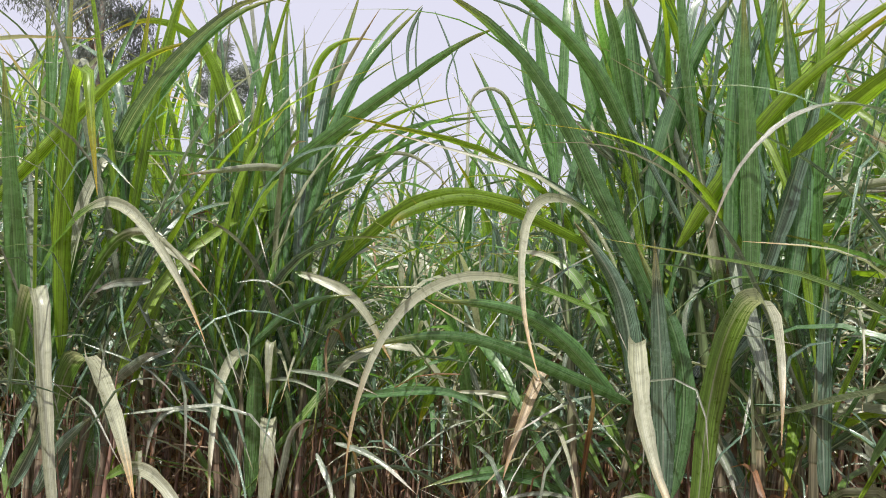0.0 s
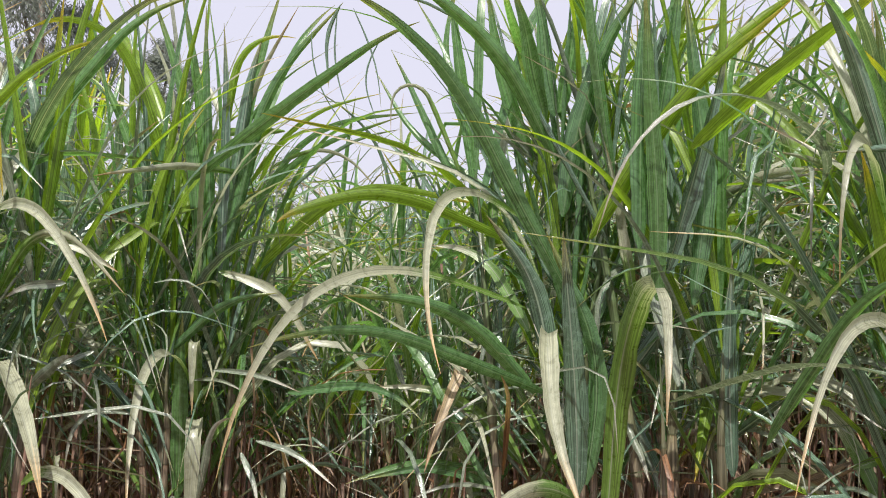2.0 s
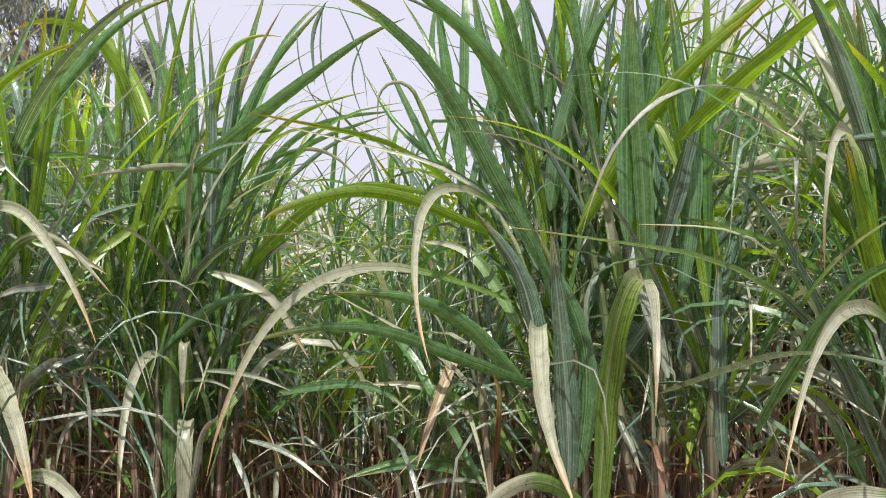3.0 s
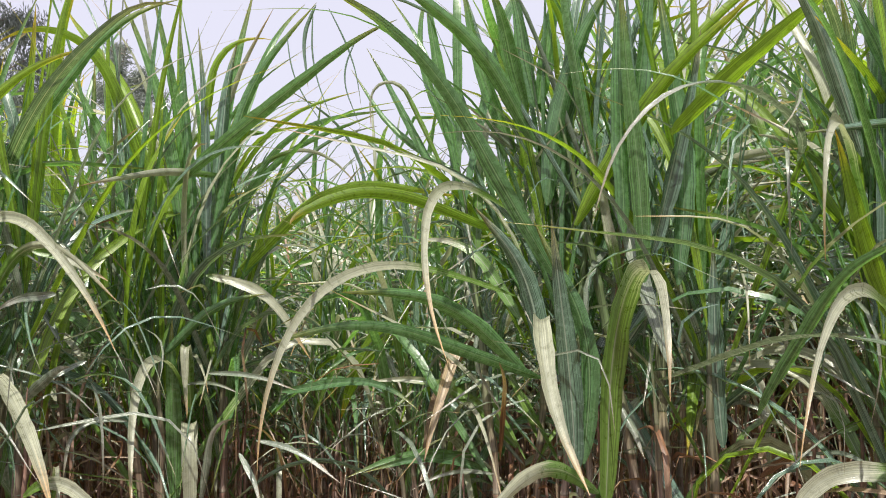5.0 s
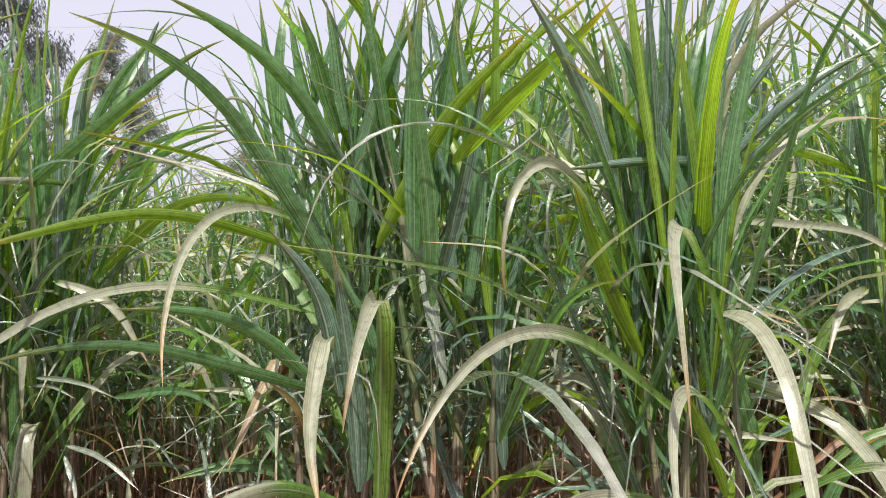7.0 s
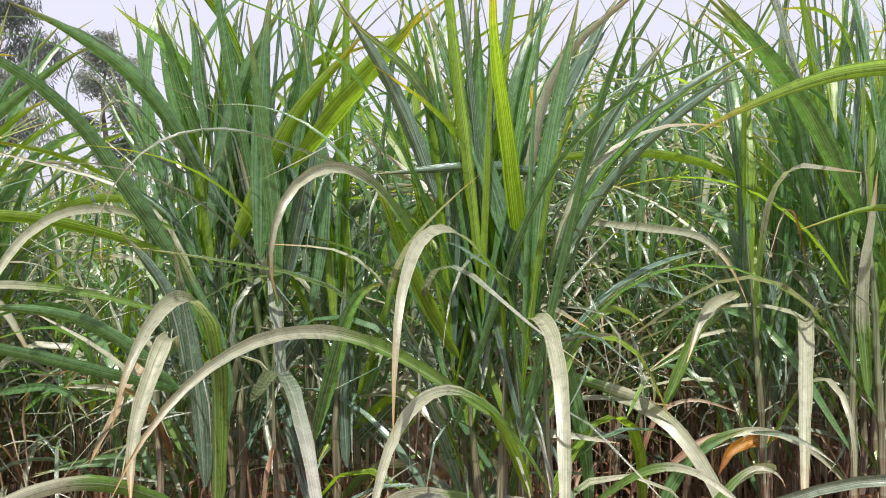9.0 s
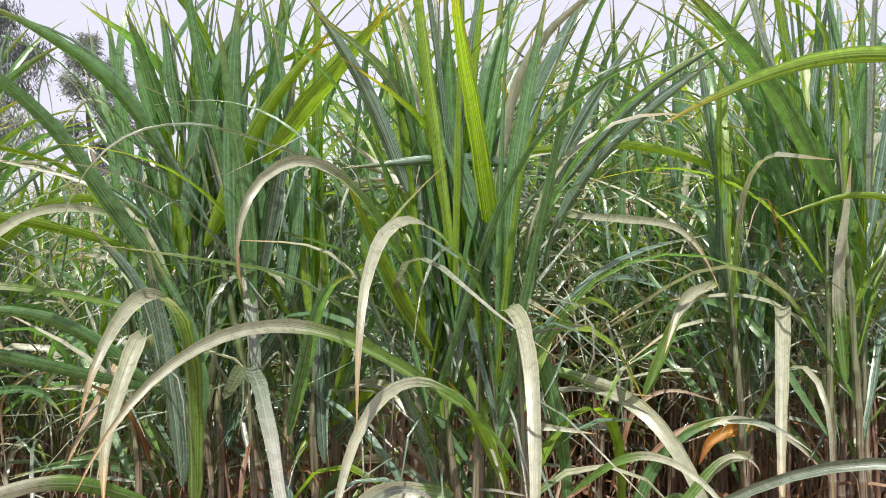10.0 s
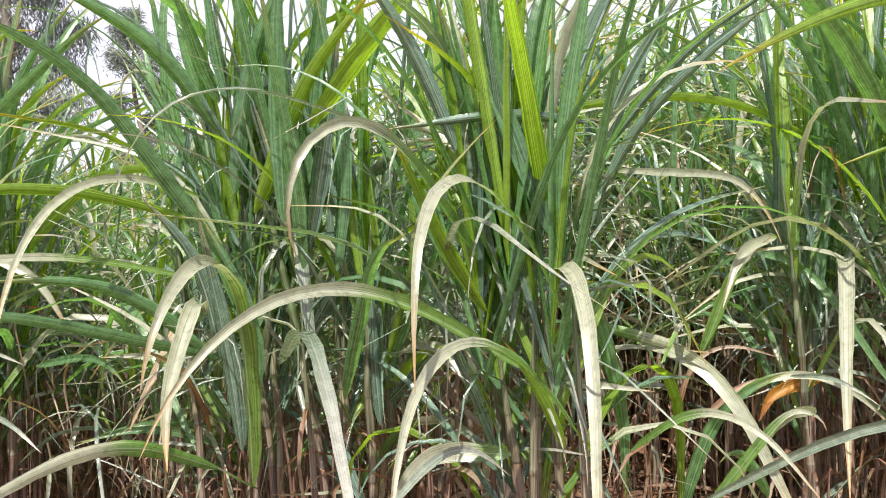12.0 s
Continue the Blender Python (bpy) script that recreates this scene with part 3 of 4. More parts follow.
leaf('pale', clump_b, (0.49, 3.00, 1.69), -90, 66, 158, 0.69, 0.41, 0, 0.57, 0.018, -71, -72)
leaf('green', clump_b, (0.55, 3.20, 1.75), 90, 110, 40, 0.68, 0.67, -0, 0.69, 0.034, -69, -79)
leaf('blue', clump_b, (0.48, 3.20, 1.47), -68, 63, 25, 0.52, 0.69, -11, 0.59, 0.018, 60, 76)
leaf('grey', clump_b, (0.82, 2.70, 1.65), 90, 145, 8, 0.50, 0.70, 0, 0.36, 0.022, -68, -68)
leaf('green', clump_b, (0.56, 2.90, 0.76), -114, 13, 26, 0.49, 0.71, -5, 0.46, 0.026, 68, 62)
leaf('grey', clump_b, (0.59, 2.60, 0.78), -111, 13, 32, 0.51, 0.70, -3, 0.27, 0.013, 66, 61)
leaf('grey', clump_b, (0.25, 3.00, 1.12), 136, -41, 18, 0.50, 0.70, 13, 0.19, 0.022, -43, -27)
leaf('blue', clump_b, (0.42, 2.90, 0.98), 116, -28, 26, 0.48, 0.70, 11, 0.25, 0.026, -60, -48)
leaf('grey', clump_b, (0.69, 2.70, 0.78), -67, 46, 27, 0.65, 0.67, -6, 0.38, 0.014, 58, 65)
leaf('grey', clump_b, (-0.18, 2.80, 0.82), 135, -41, 14, 0.49, 0.70, 10, 0.19, 0.019, -33, -21)
leaf('grey', clump_c, (1.314, 2.184, 1.621), -166, 14, 87, 0.68, 0.55, 99, 0.98, 0.026, -15, 40)
leaf('grey', clump_c, (1.023, 2.315, 1.120), -24, 66, 16, 0.52, 0.55, 11, 0.85, 0.043, 36, 34)
leaf('green', clump_c, (0.99, 2.40, 1.32), -152, 84, 6, 0.47, 0.70, 19, 0.82, 0.050, -10, -26)
leaf('bright', clump_c, (0.83, 2.50, 1.49), 130, 57, 18, 0.51, 0.70, -7, 0.77, 0.051, 56, 62)
leaf('green', clump_c, (1.08, 2.40, 1.32), -90, 96, 16, 0.43, 0.67, 0, 0.85, 0.056, -60, -58)
leaf('grey', clump_c, (0.966, 2.174, 1.102), 161, 19, 60, 0.54, 0.71, 1, 1.25, 0.036, 16, -6)
leaf('blue', clump_c, (0.90, 2.60, 1.02), 116, 56, 9, 0.51, 0.70, -2, 0.76, 0.046, 72, 74)
leaf('grey', clump_c, (1.10, 2.60, 1.53), 131, 38, 33, 0.50, 0.70, -4, 0.35, 0.021, 61, 72)
leaf('bright', clump_c, (1.19, 2.70, 1.54), 114, 14, 11, 0.50, 0.70, 1, 0.24, 0.035, 73, 74)
leaf('green', clump_c, (1.17, 2.70, 1.18), 137, 57, 25, 0.49, 0.70, -13, 0.44, 0.046, 58, 73)
leaf('grey', clump_c, (1.22, 2.60, 1.32), 127, 8, 38, 0.47, 0.70, 4, 0.17, 0.021, -78, -66)
leaf('blue', clump_c, (1.19, 2.40, 0.88), 90, 94, 7, 0.51, 0.70, -0, 0.57, 0.046, -59, -58)
leaf('grey', clump_c, (0.93, 2.50, 1.00), -30, -129, -4, 0.50, 0.70, 5, 0.18, 0.020, -40, -35)
leaf('grey', clump_c, (0.94, 2.60, 1.24), -90, 104, 25, 0.61, 0.69, -0, 0.29, 0.016, -64, -63)
leaf('bright', clump_c, (1.27, 2.70, 1.18), 40, -138, -1, 0.50, 0.70, -18, 0.47, 0.043, 21, 2)
leaf('dry', clump_c, (1.12, 3.00, 0.96), -90, -140, 66, 0.52, 0.68, 0, 0.30, 0.030, -83, -58)
leaf('pale', clump_c, (1.14, 2.60, 1.57), 141, 29, 27, 0.47, 0.71, -1, 0.41, 0.032, 57, 72)
leaf('grey', clump_c, (0.67, 2.60, 1.72), 52, 157, 3, 0.50, 0.70, -1, 0.18, 0.012, -51, -48)
leaf('pale', clump_c, (0.96, 2.50, 1.28), 90, 100, -4, 0.49, 0.70, 0, 0.52, 0.031, -66, -66)
leaf('blue', clump_c, (0.99, 2.50, 1.38), 33, 100, 2, 0.49, 0.70, -11, 0.73, 0.044, -16, -6)
leaf('grey', clump_c, (1.16, 2.60, 1.58), 126, 26, 21, 0.50, 0.70, -0, 0.36, 0.017, 66, 71)
leaf('bright', clump_c, (1.28, 2.70, 1.55), 120, 15, 0, 0.50, 0.70, 1, 0.20, 0.039, 71, 71)
leaf('pale', clump_c, (1.60, 3.00, 1.73), -90, 72, 9, 0.53, 0.70, -0, 0.40, 0.044, -56, -56)
leaf('grey', clump_c, (0.97, 2.60, 0.99), 135, -61, 2, 0.50, 0.70, 3, 0.29, 0.015, -49, -46)
leaf('pale', clump_d, (1.607, 2.119, 1.064), -133, 29, 138, 0.85, 1.25, -8, 1.16, 0.036, 66, 66)
leaf('pale', clump_d, (1.674, 1.992, 1.203), -128, 61, 139, 0.55, 1.03, -55, 1.06, 0.034, 30, 30)
leaf('pale', clump_d, (1.695, 1.923, 0.950), -125, 52, 98, 0.49, 0.92, -54, 1.01, 0.030, 36, 36)
leaf('pale', clump_d, (1.651, 2.179, 1.294), 170, 28, 85, 0.26, 0.68, 23, 1.02, 0.036, -30, -18)
leaf('pale', clump_d, (1.561, 2.241, 1.210), -136, 47, 217, 0.83, 0.91, -13, 1.11, 0.040, 66, 66)
leaf('bright', clump_d, (1.691, 2.251, 1.317), -157, 52, 24, 0.56, 0.54, -20, 1.08, 0.040, -12, 0)
leaf('green', clump_d, (1.649, 2.083, 1.411), -79, 71, 3, 0.39, 0.48, 16, 0.77, 0.050, 78, 68)
leaf('blue', clump_d, (1.43, 2.10, 1.62), -116, 68, 13, 0.44, 0.70, 8, 0.55, 0.040, -56, -62)
leaf('green', clump_d, (1.67, 2.10, 1.33), 90, 87, 8, 0.43, 0.70, 0, 0.81, 0.046, -72, -73)
leaf('blue', clump_d, (1.78, 2.60, 1.83), 90, 73, 15, 0.47, 0.70, 0, 0.50, 0.046, -72, -77)
leaf('bright', clump_d, (1.04, 2.30, 1.71), 127, 39, 4, 0.49, 0.70, 5, 0.58, 0.052, 43, 41)
leaf('green', clump_d, (1.145, 2.058, 1.032), 156, 55, 44, 0.70, 0.57, -2, 0.62, 0.036, 16, 38)
leaf('blue', clump_d, (1.75, 2.15, 1.68), -101, 7, 14, 0.44, 0.70, -1, 0.49, 0.030, -70, -73)
leaf('green', clump_d, (1.56, 2.20, 1.26), 90, 91, -3, 0.48, 0.70, 0, 0.92, 0.050, -75, -75)
leaf('green', clump_d, (1.60, 2.20, 1.44), 90, 84, 1, 0.51, 0.70, -0, 0.75, 0.046, -74, -74)
leaf('blue', clump_d, (1.01, 2.40, 1.40), -52, 106, 3, 0.49, 0.70, 7, 0.60, 0.050, 36, 29)
leaf('green', clump_d, (0.94, 2.40, 1.46), 90, 91, 5, 0.48, 0.70, 0, 0.78, 0.060, 66, 65)
leaf('green', clump_d, (0.97, 2.50, 1.53), -90, 98, 2, 0.47, 0.70, -0, 0.75, 0.060, 66, 67)
leaf('pale', clump_d, (1.45, 2.30, 0.93), 102, 25, 33, 0.49, 0.72, -0, 0.49, 0.032, -70, -65)
leaf('bright', clump_d, (1.66, 2.00, 0.92), -130, 63, 17, 0.63, 0.68, 6, 0.32, 0.028, -44, -59)
leaf('pale', clump_d, (1.58, 2.40, 1.51), -111, 46, 42, 0.60, 0.69, 6, 0.41, 0.028, -60, -72)
leaf('yellow', clump_d, (1.713, 2.377, 1.820), -90, 81, 4, 0.50, 0.50, 0, 0.16, 0.022, -78, -78)
leaf('grey', clump_d, (1.31, 1.50, 0.97), 33, 24, 68, 0.59, 0.67, 29, 0.33, 0.017, -30, -85)
leaf('bright', clump_d, (1.49, 2.10, 1.23), 58, 122, 3, 0.50, 0.70, -7, 0.50, 0.044, -29, -22)
leaf('blue', clump_d, (1.80, 2.50, 1.27), -108, -7, 5, 0.50, 0.70, -1, 0.31, 0.030, 68, 64)
leaf('bright', clump_d, (1.67, 2.10, 1.37), 90, 99, 1, 0.51, 0.70, 0, 0.69, 0.035, -72, -72)
leaf('blue', clump_d, (1.50, 2.20, 1.44), 90, 87, -3, 0.49, 0.70, 0, 0.64, 0.030, -76, -75)
leaf('pale', clump_d, (1.69, 2.20, 1.42), 90, 87, 6, 0.49, 0.70, 0, 0.64, 0.019, -71, -72)
leaf('pale', clump_d, (1.48, 2.30, 1.47), -90, 95, 9, 0.46, 0.70, 0, 0.63, 0.018, -77, -75)
leaf('pale', clump_e, (2.22, 2.90, 0.96), 97, 68, 33, 0.73, 0.64, -2, 0.48, 0.042, -66, -66)
leaf('pale', clump_e, (2.735, 2.992, 1.165), -158, 39, 85, 0.25, 0.50, 3, 1.16, 0.047, 0, 0)
leaf('bright', clump_e, (3.107, 2.559, 2.061), -115, -5, 21, 0.58, 0.62, 3, 1.19, 0.048, -70, -104)
leaf('bright', clump_e, (1.733, 3.000, 1.813), 83, 7, 41, 0.51, 0.77, -5, 1.31, 0.034, 82, 64)
leaf('pale', clump_e, (1.946, 3.026, 1.602), 144, -5, 32, 0.74, 0.57, 42, 1.02, 0.028, -66, -66)
leaf('pale', clump_e, (1.93, 2.50, 1.08), 139, 3, 63, 0.27, 0.74, -7, 0.77, 0.043, -58, -49)
leaf('pale', clump_e, (1.755, 2.470, 1.152), -76, -165, -36, 0.54, 0.37, -12, 0.58, 0.034, -90, -90)
leaf('pale', clump_e, (2.15, 2.60, 0.79), 101, 50, 99, 0.50, 0.91, -1, 0.65, 0.026, -61, -78)
leaf('orange', clump_e, (2.626, 2.928, 0.873), -101, -15, 45, 0.66, 0.46, 2, 0.28, 0.049, 64, 56)
leaf('pale', clump_e, (1.83, 2.10, 0.88), 153, 35, 81, 0.56, 0.69, -24, 0.58, 0.022, -85, -45)
leaf('pale', clump_e, (2.04, 2.20, 0.70), 117, 54, 176, 0.90, 0.55, -8, 0.43, 0.028, -74, -68)
leaf('grey', clump_e, (1.955, 2.054, 0.748), 113, 33, 57, 0.33, 0.47, 1, 1.88, 0.026, -74, -80)
leaf('green', clump_e, (2.71, 2.90, 1.54), -153, 73, 37, 0.47, 0.65, 54, 1.00, 0.050, -3, -55)
leaf('green', clump_e, (2.72, 2.60, 1.64), -122, 50, 17, 0.55, 0.71, 7, 0.85, 0.060, -31, -43)
leaf('blue', clump_e, (1.94, 3.00, 1.68), 101, 51, 20, 0.48, 0.68, -3, 0.87, 0.040, 74, 72)
leaf('blue', clump_e, (1.86, 3.00, 1.50), 112, 72, 20, 0.53, 0.71, -12, 0.84, 0.040, 65, 72)
leaf('pale', clump_e, (2.488, 2.936, 1.356), -128, -11, 44, 0.53, 0.52, -12, 0.43, 0.040, 48, 48)
leaf('green', clump_e, (2.85, 2.80, 1.39), -90, 98, 9, 0.62, 0.69, -0, 1.00, 0.052, -54, -53)
leaf('green', clump_e, (2.80, 2.90, 1.35), -90, 87, 6, 0.51, 0.70, -0, 1.07, 0.050, -55, -55)
leaf('pale', clump_e, (2.82, 2.70, 1.04), 90, 95, 14, 0.50, 0.71, -0, 0.73, 0.040, -54, -54)
leaf('blue', clump_e, (2.51, 3.00, 1.26), -90, 96, 15, 0.30, 0.64, 0, 1.07, 0.046, -60, -60)
leaf('green', clump_e, (2.69, 3.10, 1.26), 90, 88, -3, 0.40, 0.68, 0, 1.16, 0.046, -58, -58)
leaf('bright', clump_e, (2.69, 2.70, 2.10), 30, -118, -5, 0.49, 0.70, -32, 0.23, 0.030, 5, -27)
leaf('bright', clump_e, (3.10, 2.60, 1.52), -90, 31, 51, 0.48, 0.64, -0, 0.60, 0.024, -57, -85)
leaf('green', clump_e, (1.76, 2.30, 1.27), 90, -73, 14, 0.44, 0.70, 0, 0.62, 0.046, 72, 68)
leaf('blue', clump_e, (1.91, 3.00, 1.61), 90, 69, 18, 0.64, 0.70, -0, 0.74, 0.044, -69, -74)
leaf('blue', clump_e, (1.88, 3.00, 1.41), 116, 68, 29, 0.36, 0.60, -14, 0.98, 0.040, 63, 73)
leaf('green', clump_e, (2.03, 2.40, 0.63), 125, 72, 49, 0.63, 0.69, -22, 0.51, 0.040, -85, -63)
leaf('green', clump_e, (2.26, 2.40, 0.65), -127, 56, 93, 0.75, 0.62, 8, 0.27, 0.036, -21, -85)
leaf('grey', clump_e, (2.29, 2.30, 1.01), 138, 8, 34, 0.49, 0.70, 13, 0.25, 0.013, -73, -49)
leaf('dry', clump_e, (2.08, 2.80, 0.67), 90, 75, 94, 0.58, 0.54, -0, 0.62, 0.018, -58, -73)
leaf('pale', clump_e, (2.224, 1.974, 0.994), 25, -13, 36, 0.48, 0.51, -60, 0.87, 0.028, 62, 124)
leaf('dry', clump_e, (2.17, 2.70, 0.80), 90, 43, 39, 0.47, 0.70, -0, 0.34, 0.024, -51, -66)
leaf('grey', clump_e, (1.83, 2.60, 1.13), -62, -156, 27, 0.51, 0.70, -1, 0.23, 0.014, -67, -69)
leaf('grey', clump_e, (2.03, 2.50, 0.95), 90, 176, 1, 0.50, 0.70, 0, 0.22, 0.014, 67, 68)
leaf('dry', clump_e, (1.39, 2.60, 0.75), 90, 42, 22, 0.50, 0.70, 0, 0.26, 0.030, -60, -62)
leaf('dry', clump_e, (1.35, 2.50, 1.02), -50, -125, 22, 0.48, 0.70, -9, 0.25, 0.026, -40, -52)
leaf('dry', clump_e, (1.37, 2.60, 0.74), 117, 39, 12, 0.52, 0.70, -2, 0.27, 0.026, 70, 80)
leaf('dry', clump_e, (1.43, 2.80, 0.84), 121, -38, 14, 0.49, 0.70, 7, 0.25, 0.030, -64, -60)
leaf('dry', clump_e, (1.29, 3.00, 0.62), 106, 26, 14, 0.51, 0.70, -0, 0.38, 0.030, -64, -64)
leaf('pale', clump_e, (1.540, 2.116, 0.873), -83, 2, 53, 0.46, 0.50, 2, 0.42, 0.051, 70, 84)
leaf('grey', clump_e, (1.36, 2.40, 1.18), 148, 11, 23, 0.49, 0.70, 12, 0.34, 0.021, -81, -60)
leaf('grey', clump_e, (1.39, 2.30, 0.88), 147, 14, 41, 0.43, 0.70, 17, 0.23, 0.013, -74, -40)
leaf('pale', clump_e, (2.44, 3.40, 1.96), -90, 71, 148, 0.81, 0.56, 0, 0.59, 0.014, -57, -70)
leaf('blue', clump_e, (2.51, 3.40, 1.55), -90, 81, 12, 0.40, 0.68, 0, 0.90, 0.020, -62, -62)
leaf('green', clump_e, (2.43, 3.60, 1.55), -90, 82, 35, 0.58, 0.70, -0, 0.84, 0.026, -64, -63)
leaf('green', clump_e, (2.55, 3.60, 1.60), -90, 93, 12, 0.44, 0.67, 0, 1.02, 0.030, -63, -61)
leaf('grey', clump_e, (1.95, 2.90, 1.54), -112, 36, 118, 0.73, 0.58, -5, 0.31, 0.017, -44, -85)
leaf('blue', clump_e, (2.71, 3.50, 1.51), 90, 89, 7, 0.61, 0.69, -0, 1.09, 0.030, -60, -61)
leaf('green', clump_e, (2.87, 3.50, 1.53), 90, 97, 17, 0.50, 0.70, 0, 1.07, 0.030, -57, -60)
leaf('green', clump_e, (1.55, 2.20, 1.41), -117, 70, -4, 0.50, 0.70, -6, 0.62, 0.060, -29, -24)
leaf('green', clump_e, (1.59, 2.60, 1.62), 90, 92, 5, 0.52, 0.70, -0, 0.54, 0.050, -54, -55)
leaf('grey', clump_e, (1.70, 2.50, 0.93), 113, 26, 41, 0.52, 0.70, 1, 0.26, 0.016, -70, -65)
leaf('blue', clump_e, (1.17, 2.60, 0.88), 128, 40, -1, 0.50, 0.70, 5, 0.40, 0.030, 74, 71)
leaf('grey', clump_e, (1.19, 2.70, 1.06), 107, 4, 14, 0.51, 0.70, 1, 0.33, 0.015, -70, -71)
leaf('pale', clump_l, (-1.04, 2.60, 0.99), 139, 65, 138, 0.30, 0.17, -13, 1.29, 0.045, 9, -28)
leaf('pale', clump_l, (-0.911, 2.610, 0.934), 125, 75, 102, 0.24, 0.44, 25, 0.88, 0.058, 34, -12)
leaf('bright', clump_l, (-0.90, 2.60, 1.09), 163, 76, 148, 0.69, 0.12, -38, 1.24, 0.052, 8, -27)
leaf('green', clump_l, (-1.02, 2.60, 0.99), 160, 78, 1, 0.50, 0.70, 26, 0.95, 0.060, -9, -31)
leaf('bright', clump_l, (-1.147, 2.548, 1.481), 96, 45, 38, 0.78, 0.45, 5, 0.88, 0.038, 54, 60)
leaf('pale', clump_l, (-0.970, 2.582, 1.333), 118, 48, 77, 0.32, 0.60, 28, 1.14, 0.034, -60, -60)
leaf('pale', clump_l, (-0.89, 2.70, 1.28), 125, 51, 92, 0.48, 0.62, -24, 0.63, 0.033, 24, 85)
leaf('pale', clump_l, (-0.70, 2.50, 0.79), 132, 25, 72, 0.39, 0.65, -19, 0.64, 0.035, -81, -23)
leaf('green', clump_l, (-0.94, 2.65, 1.07), 162, 88, 1, 0.50, 0.70, -7, 1.13, 0.050, -8, -2)
leaf('green', clump_l, (-0.98, 2.70, 1.14), -90, 86, -1, 0.48, 0.70, -0, 1.08, 0.045, 52, 52)
leaf('green', clump_l, (-1.04, 2.70, 1.45), 70, 55, 48, 0.87, 0.53, 6, 1.11, 0.048, 71, 63)
leaf('bright', clump_l, (-0.97, 2.90, 1.27), -90, 105, 9, 0.32, 0.65, -0, 1.00, 0.045, 55, 55)
leaf('bright', clump_l, (-0.52, 3.10, 1.66), -140, 70, 119, 0.77, 0.71, 40, 0.82, 0.045, -54, -66)
leaf('grey', clump_l, (-0.72, 2.90, 1.09), -127, -14, 34, 0.48, 0.70, -9, 0.18, 0.019, 69, 57)
leaf('grey', clump_l, (-0.93, 2.80, 1.21), 116, 45, 43, 0.51, 0.69, -8, 0.31, 0.014, 36, 82)
leaf('grey', clump_l, (-1.00, 2.80, 1.13), 90, 68, 51, 0.61, 0.70, 0, 0.35, 0.014, 52, 71)
leaf('blue', clump_l, (-0.90, 2.50, 0.73), 90, 67, 27, 0.54, 0.70, -0, 0.29, 0.040, 56, 71)
leaf('blue', clump_l, (-0.97, 2.50, 0.75), -90, 116, 8, 0.51, 0.70, 0, 0.27, 0.040, 59, 55)
leaf('bright', clump_b, (0.828, 2.509, 1.490), 86, 56, 19, 0.66, 0.56, 11, 1.01, 0.046, 76, 70)
leaf('green', clump_b, (0.788, 2.889, 1.443), -127, 77, 74, 0.57, 0.64, -51, 1.11, 0.042, -44, -38)
leaf('bright', clump_a, (-0.464, 3.222, 1.507), -55, 62, 27, 0.45, 0.41, 21, 1.48, 0.046, 36, 34)
leaf('blue', clump_l, (-0.960, 2.959, 1.596), 155, 28, 57, 0.92, 0.27, -47, 1.17, 0.042, 10, 46)
leaf('pale', clump_l, (-0.965, 2.706, 1.200), 157, 129, 200, 0.63, 0.51, -26, 1.64, 0.042, 0, -18)
leaf('green', clump_a, (-0.393, 3.155, 1.432), 45, 67, 32, 0.79, 0.59, -15, 1.21, 0.040, -54, -54)
leaf('green', clump_e, (2.925, 2.950, 1.629), -38, 60, 24, 0.68, 0.51, -3, 1.17, 0.046, 66, 78)
leaf('blue', clump_f, (2.102, 2.878, 1.842), 60, 36, 7, 0.39, 0.49, -11, 0.74, 0.028, -62, -62)
leaf('blue', clump_d, (1.775, 2.545, 1.849), 65, 62, 20, 0.58, 0.46, -5, 0.75, 0.030, -60, -70)
leaf('grey', clump_l, (-0.648, 2.612, 1.334), -102, -5, 30, 0.61, 0.50, 0, 0.17, 0.026, 86, 100)
leaf('grey', clump_l, (-0.766, 2.649, 1.023), 118, 34, 26, 0.65, 0.50, 15, 0.27, 0.032, 54, 76)
leaf('pale', clump_l, (-0.745, 2.682, 1.461), 90, -12, 24, 0.48, 0.51, -4, 0.24, 0.030, -82, -76)


def fan(clump, r, dx, dy, z, plane, count):
    """The youngest leaves of one shoot: two ranks in one plane, the inner ones steep, the outer ones arching over."""
    for k in range(count):
        out = k / (count - 1)
        head = plane + 180 * (k % 2) + r.uniform(-30, 30)
        if math.cos(radians(head)) < 0 and r.random() < 0.6:
            head = 180 - head
        # the grey share paints silvery gloss on as a leaf tone
        tone = r.choices(("green", "bright", "blue", "grey"), (5, 4 - 2 * out, 3 + 2 * out, 1 + 1.5 * out))[0]
        t0 = r.uniform(-50, 50)
        v, f, uv = blade((dx, dy, z - 0.22 * out), head, 87 - 24 * out + r.uniform(-5, 4), (10 + 60 * out) * r.uniform(0.4, 1.2), 0.76 - 0.12 * out,
                         r.uniform(0.5, 0.8), r.uniform(-25, 25), r.uniform(0.90, 1.45), r.uniform(0.022, 0.050), t0, t0 + r.uniform(-60, 60), 18, 4, 0.03, (1.35, 1.2))
        part("leaf", meshed("leaf", v, f, uv, LEAF[tone]), clump, LEAF_LABEL[tone])


def fans(clump, shoots, seed, spread_r, low, high):
    r = random.Random(seed)
    for k in range(shoots):
        a, d = 6.283 * (k + r.random()) / shoots, spread_r * math.sqrt(r.random())
        fan(clump, r, d * math.cos(a), d * math.sin(a), r.uniform(low, high), r.uniform(40, 140), r.choice((6, 7, 8)))


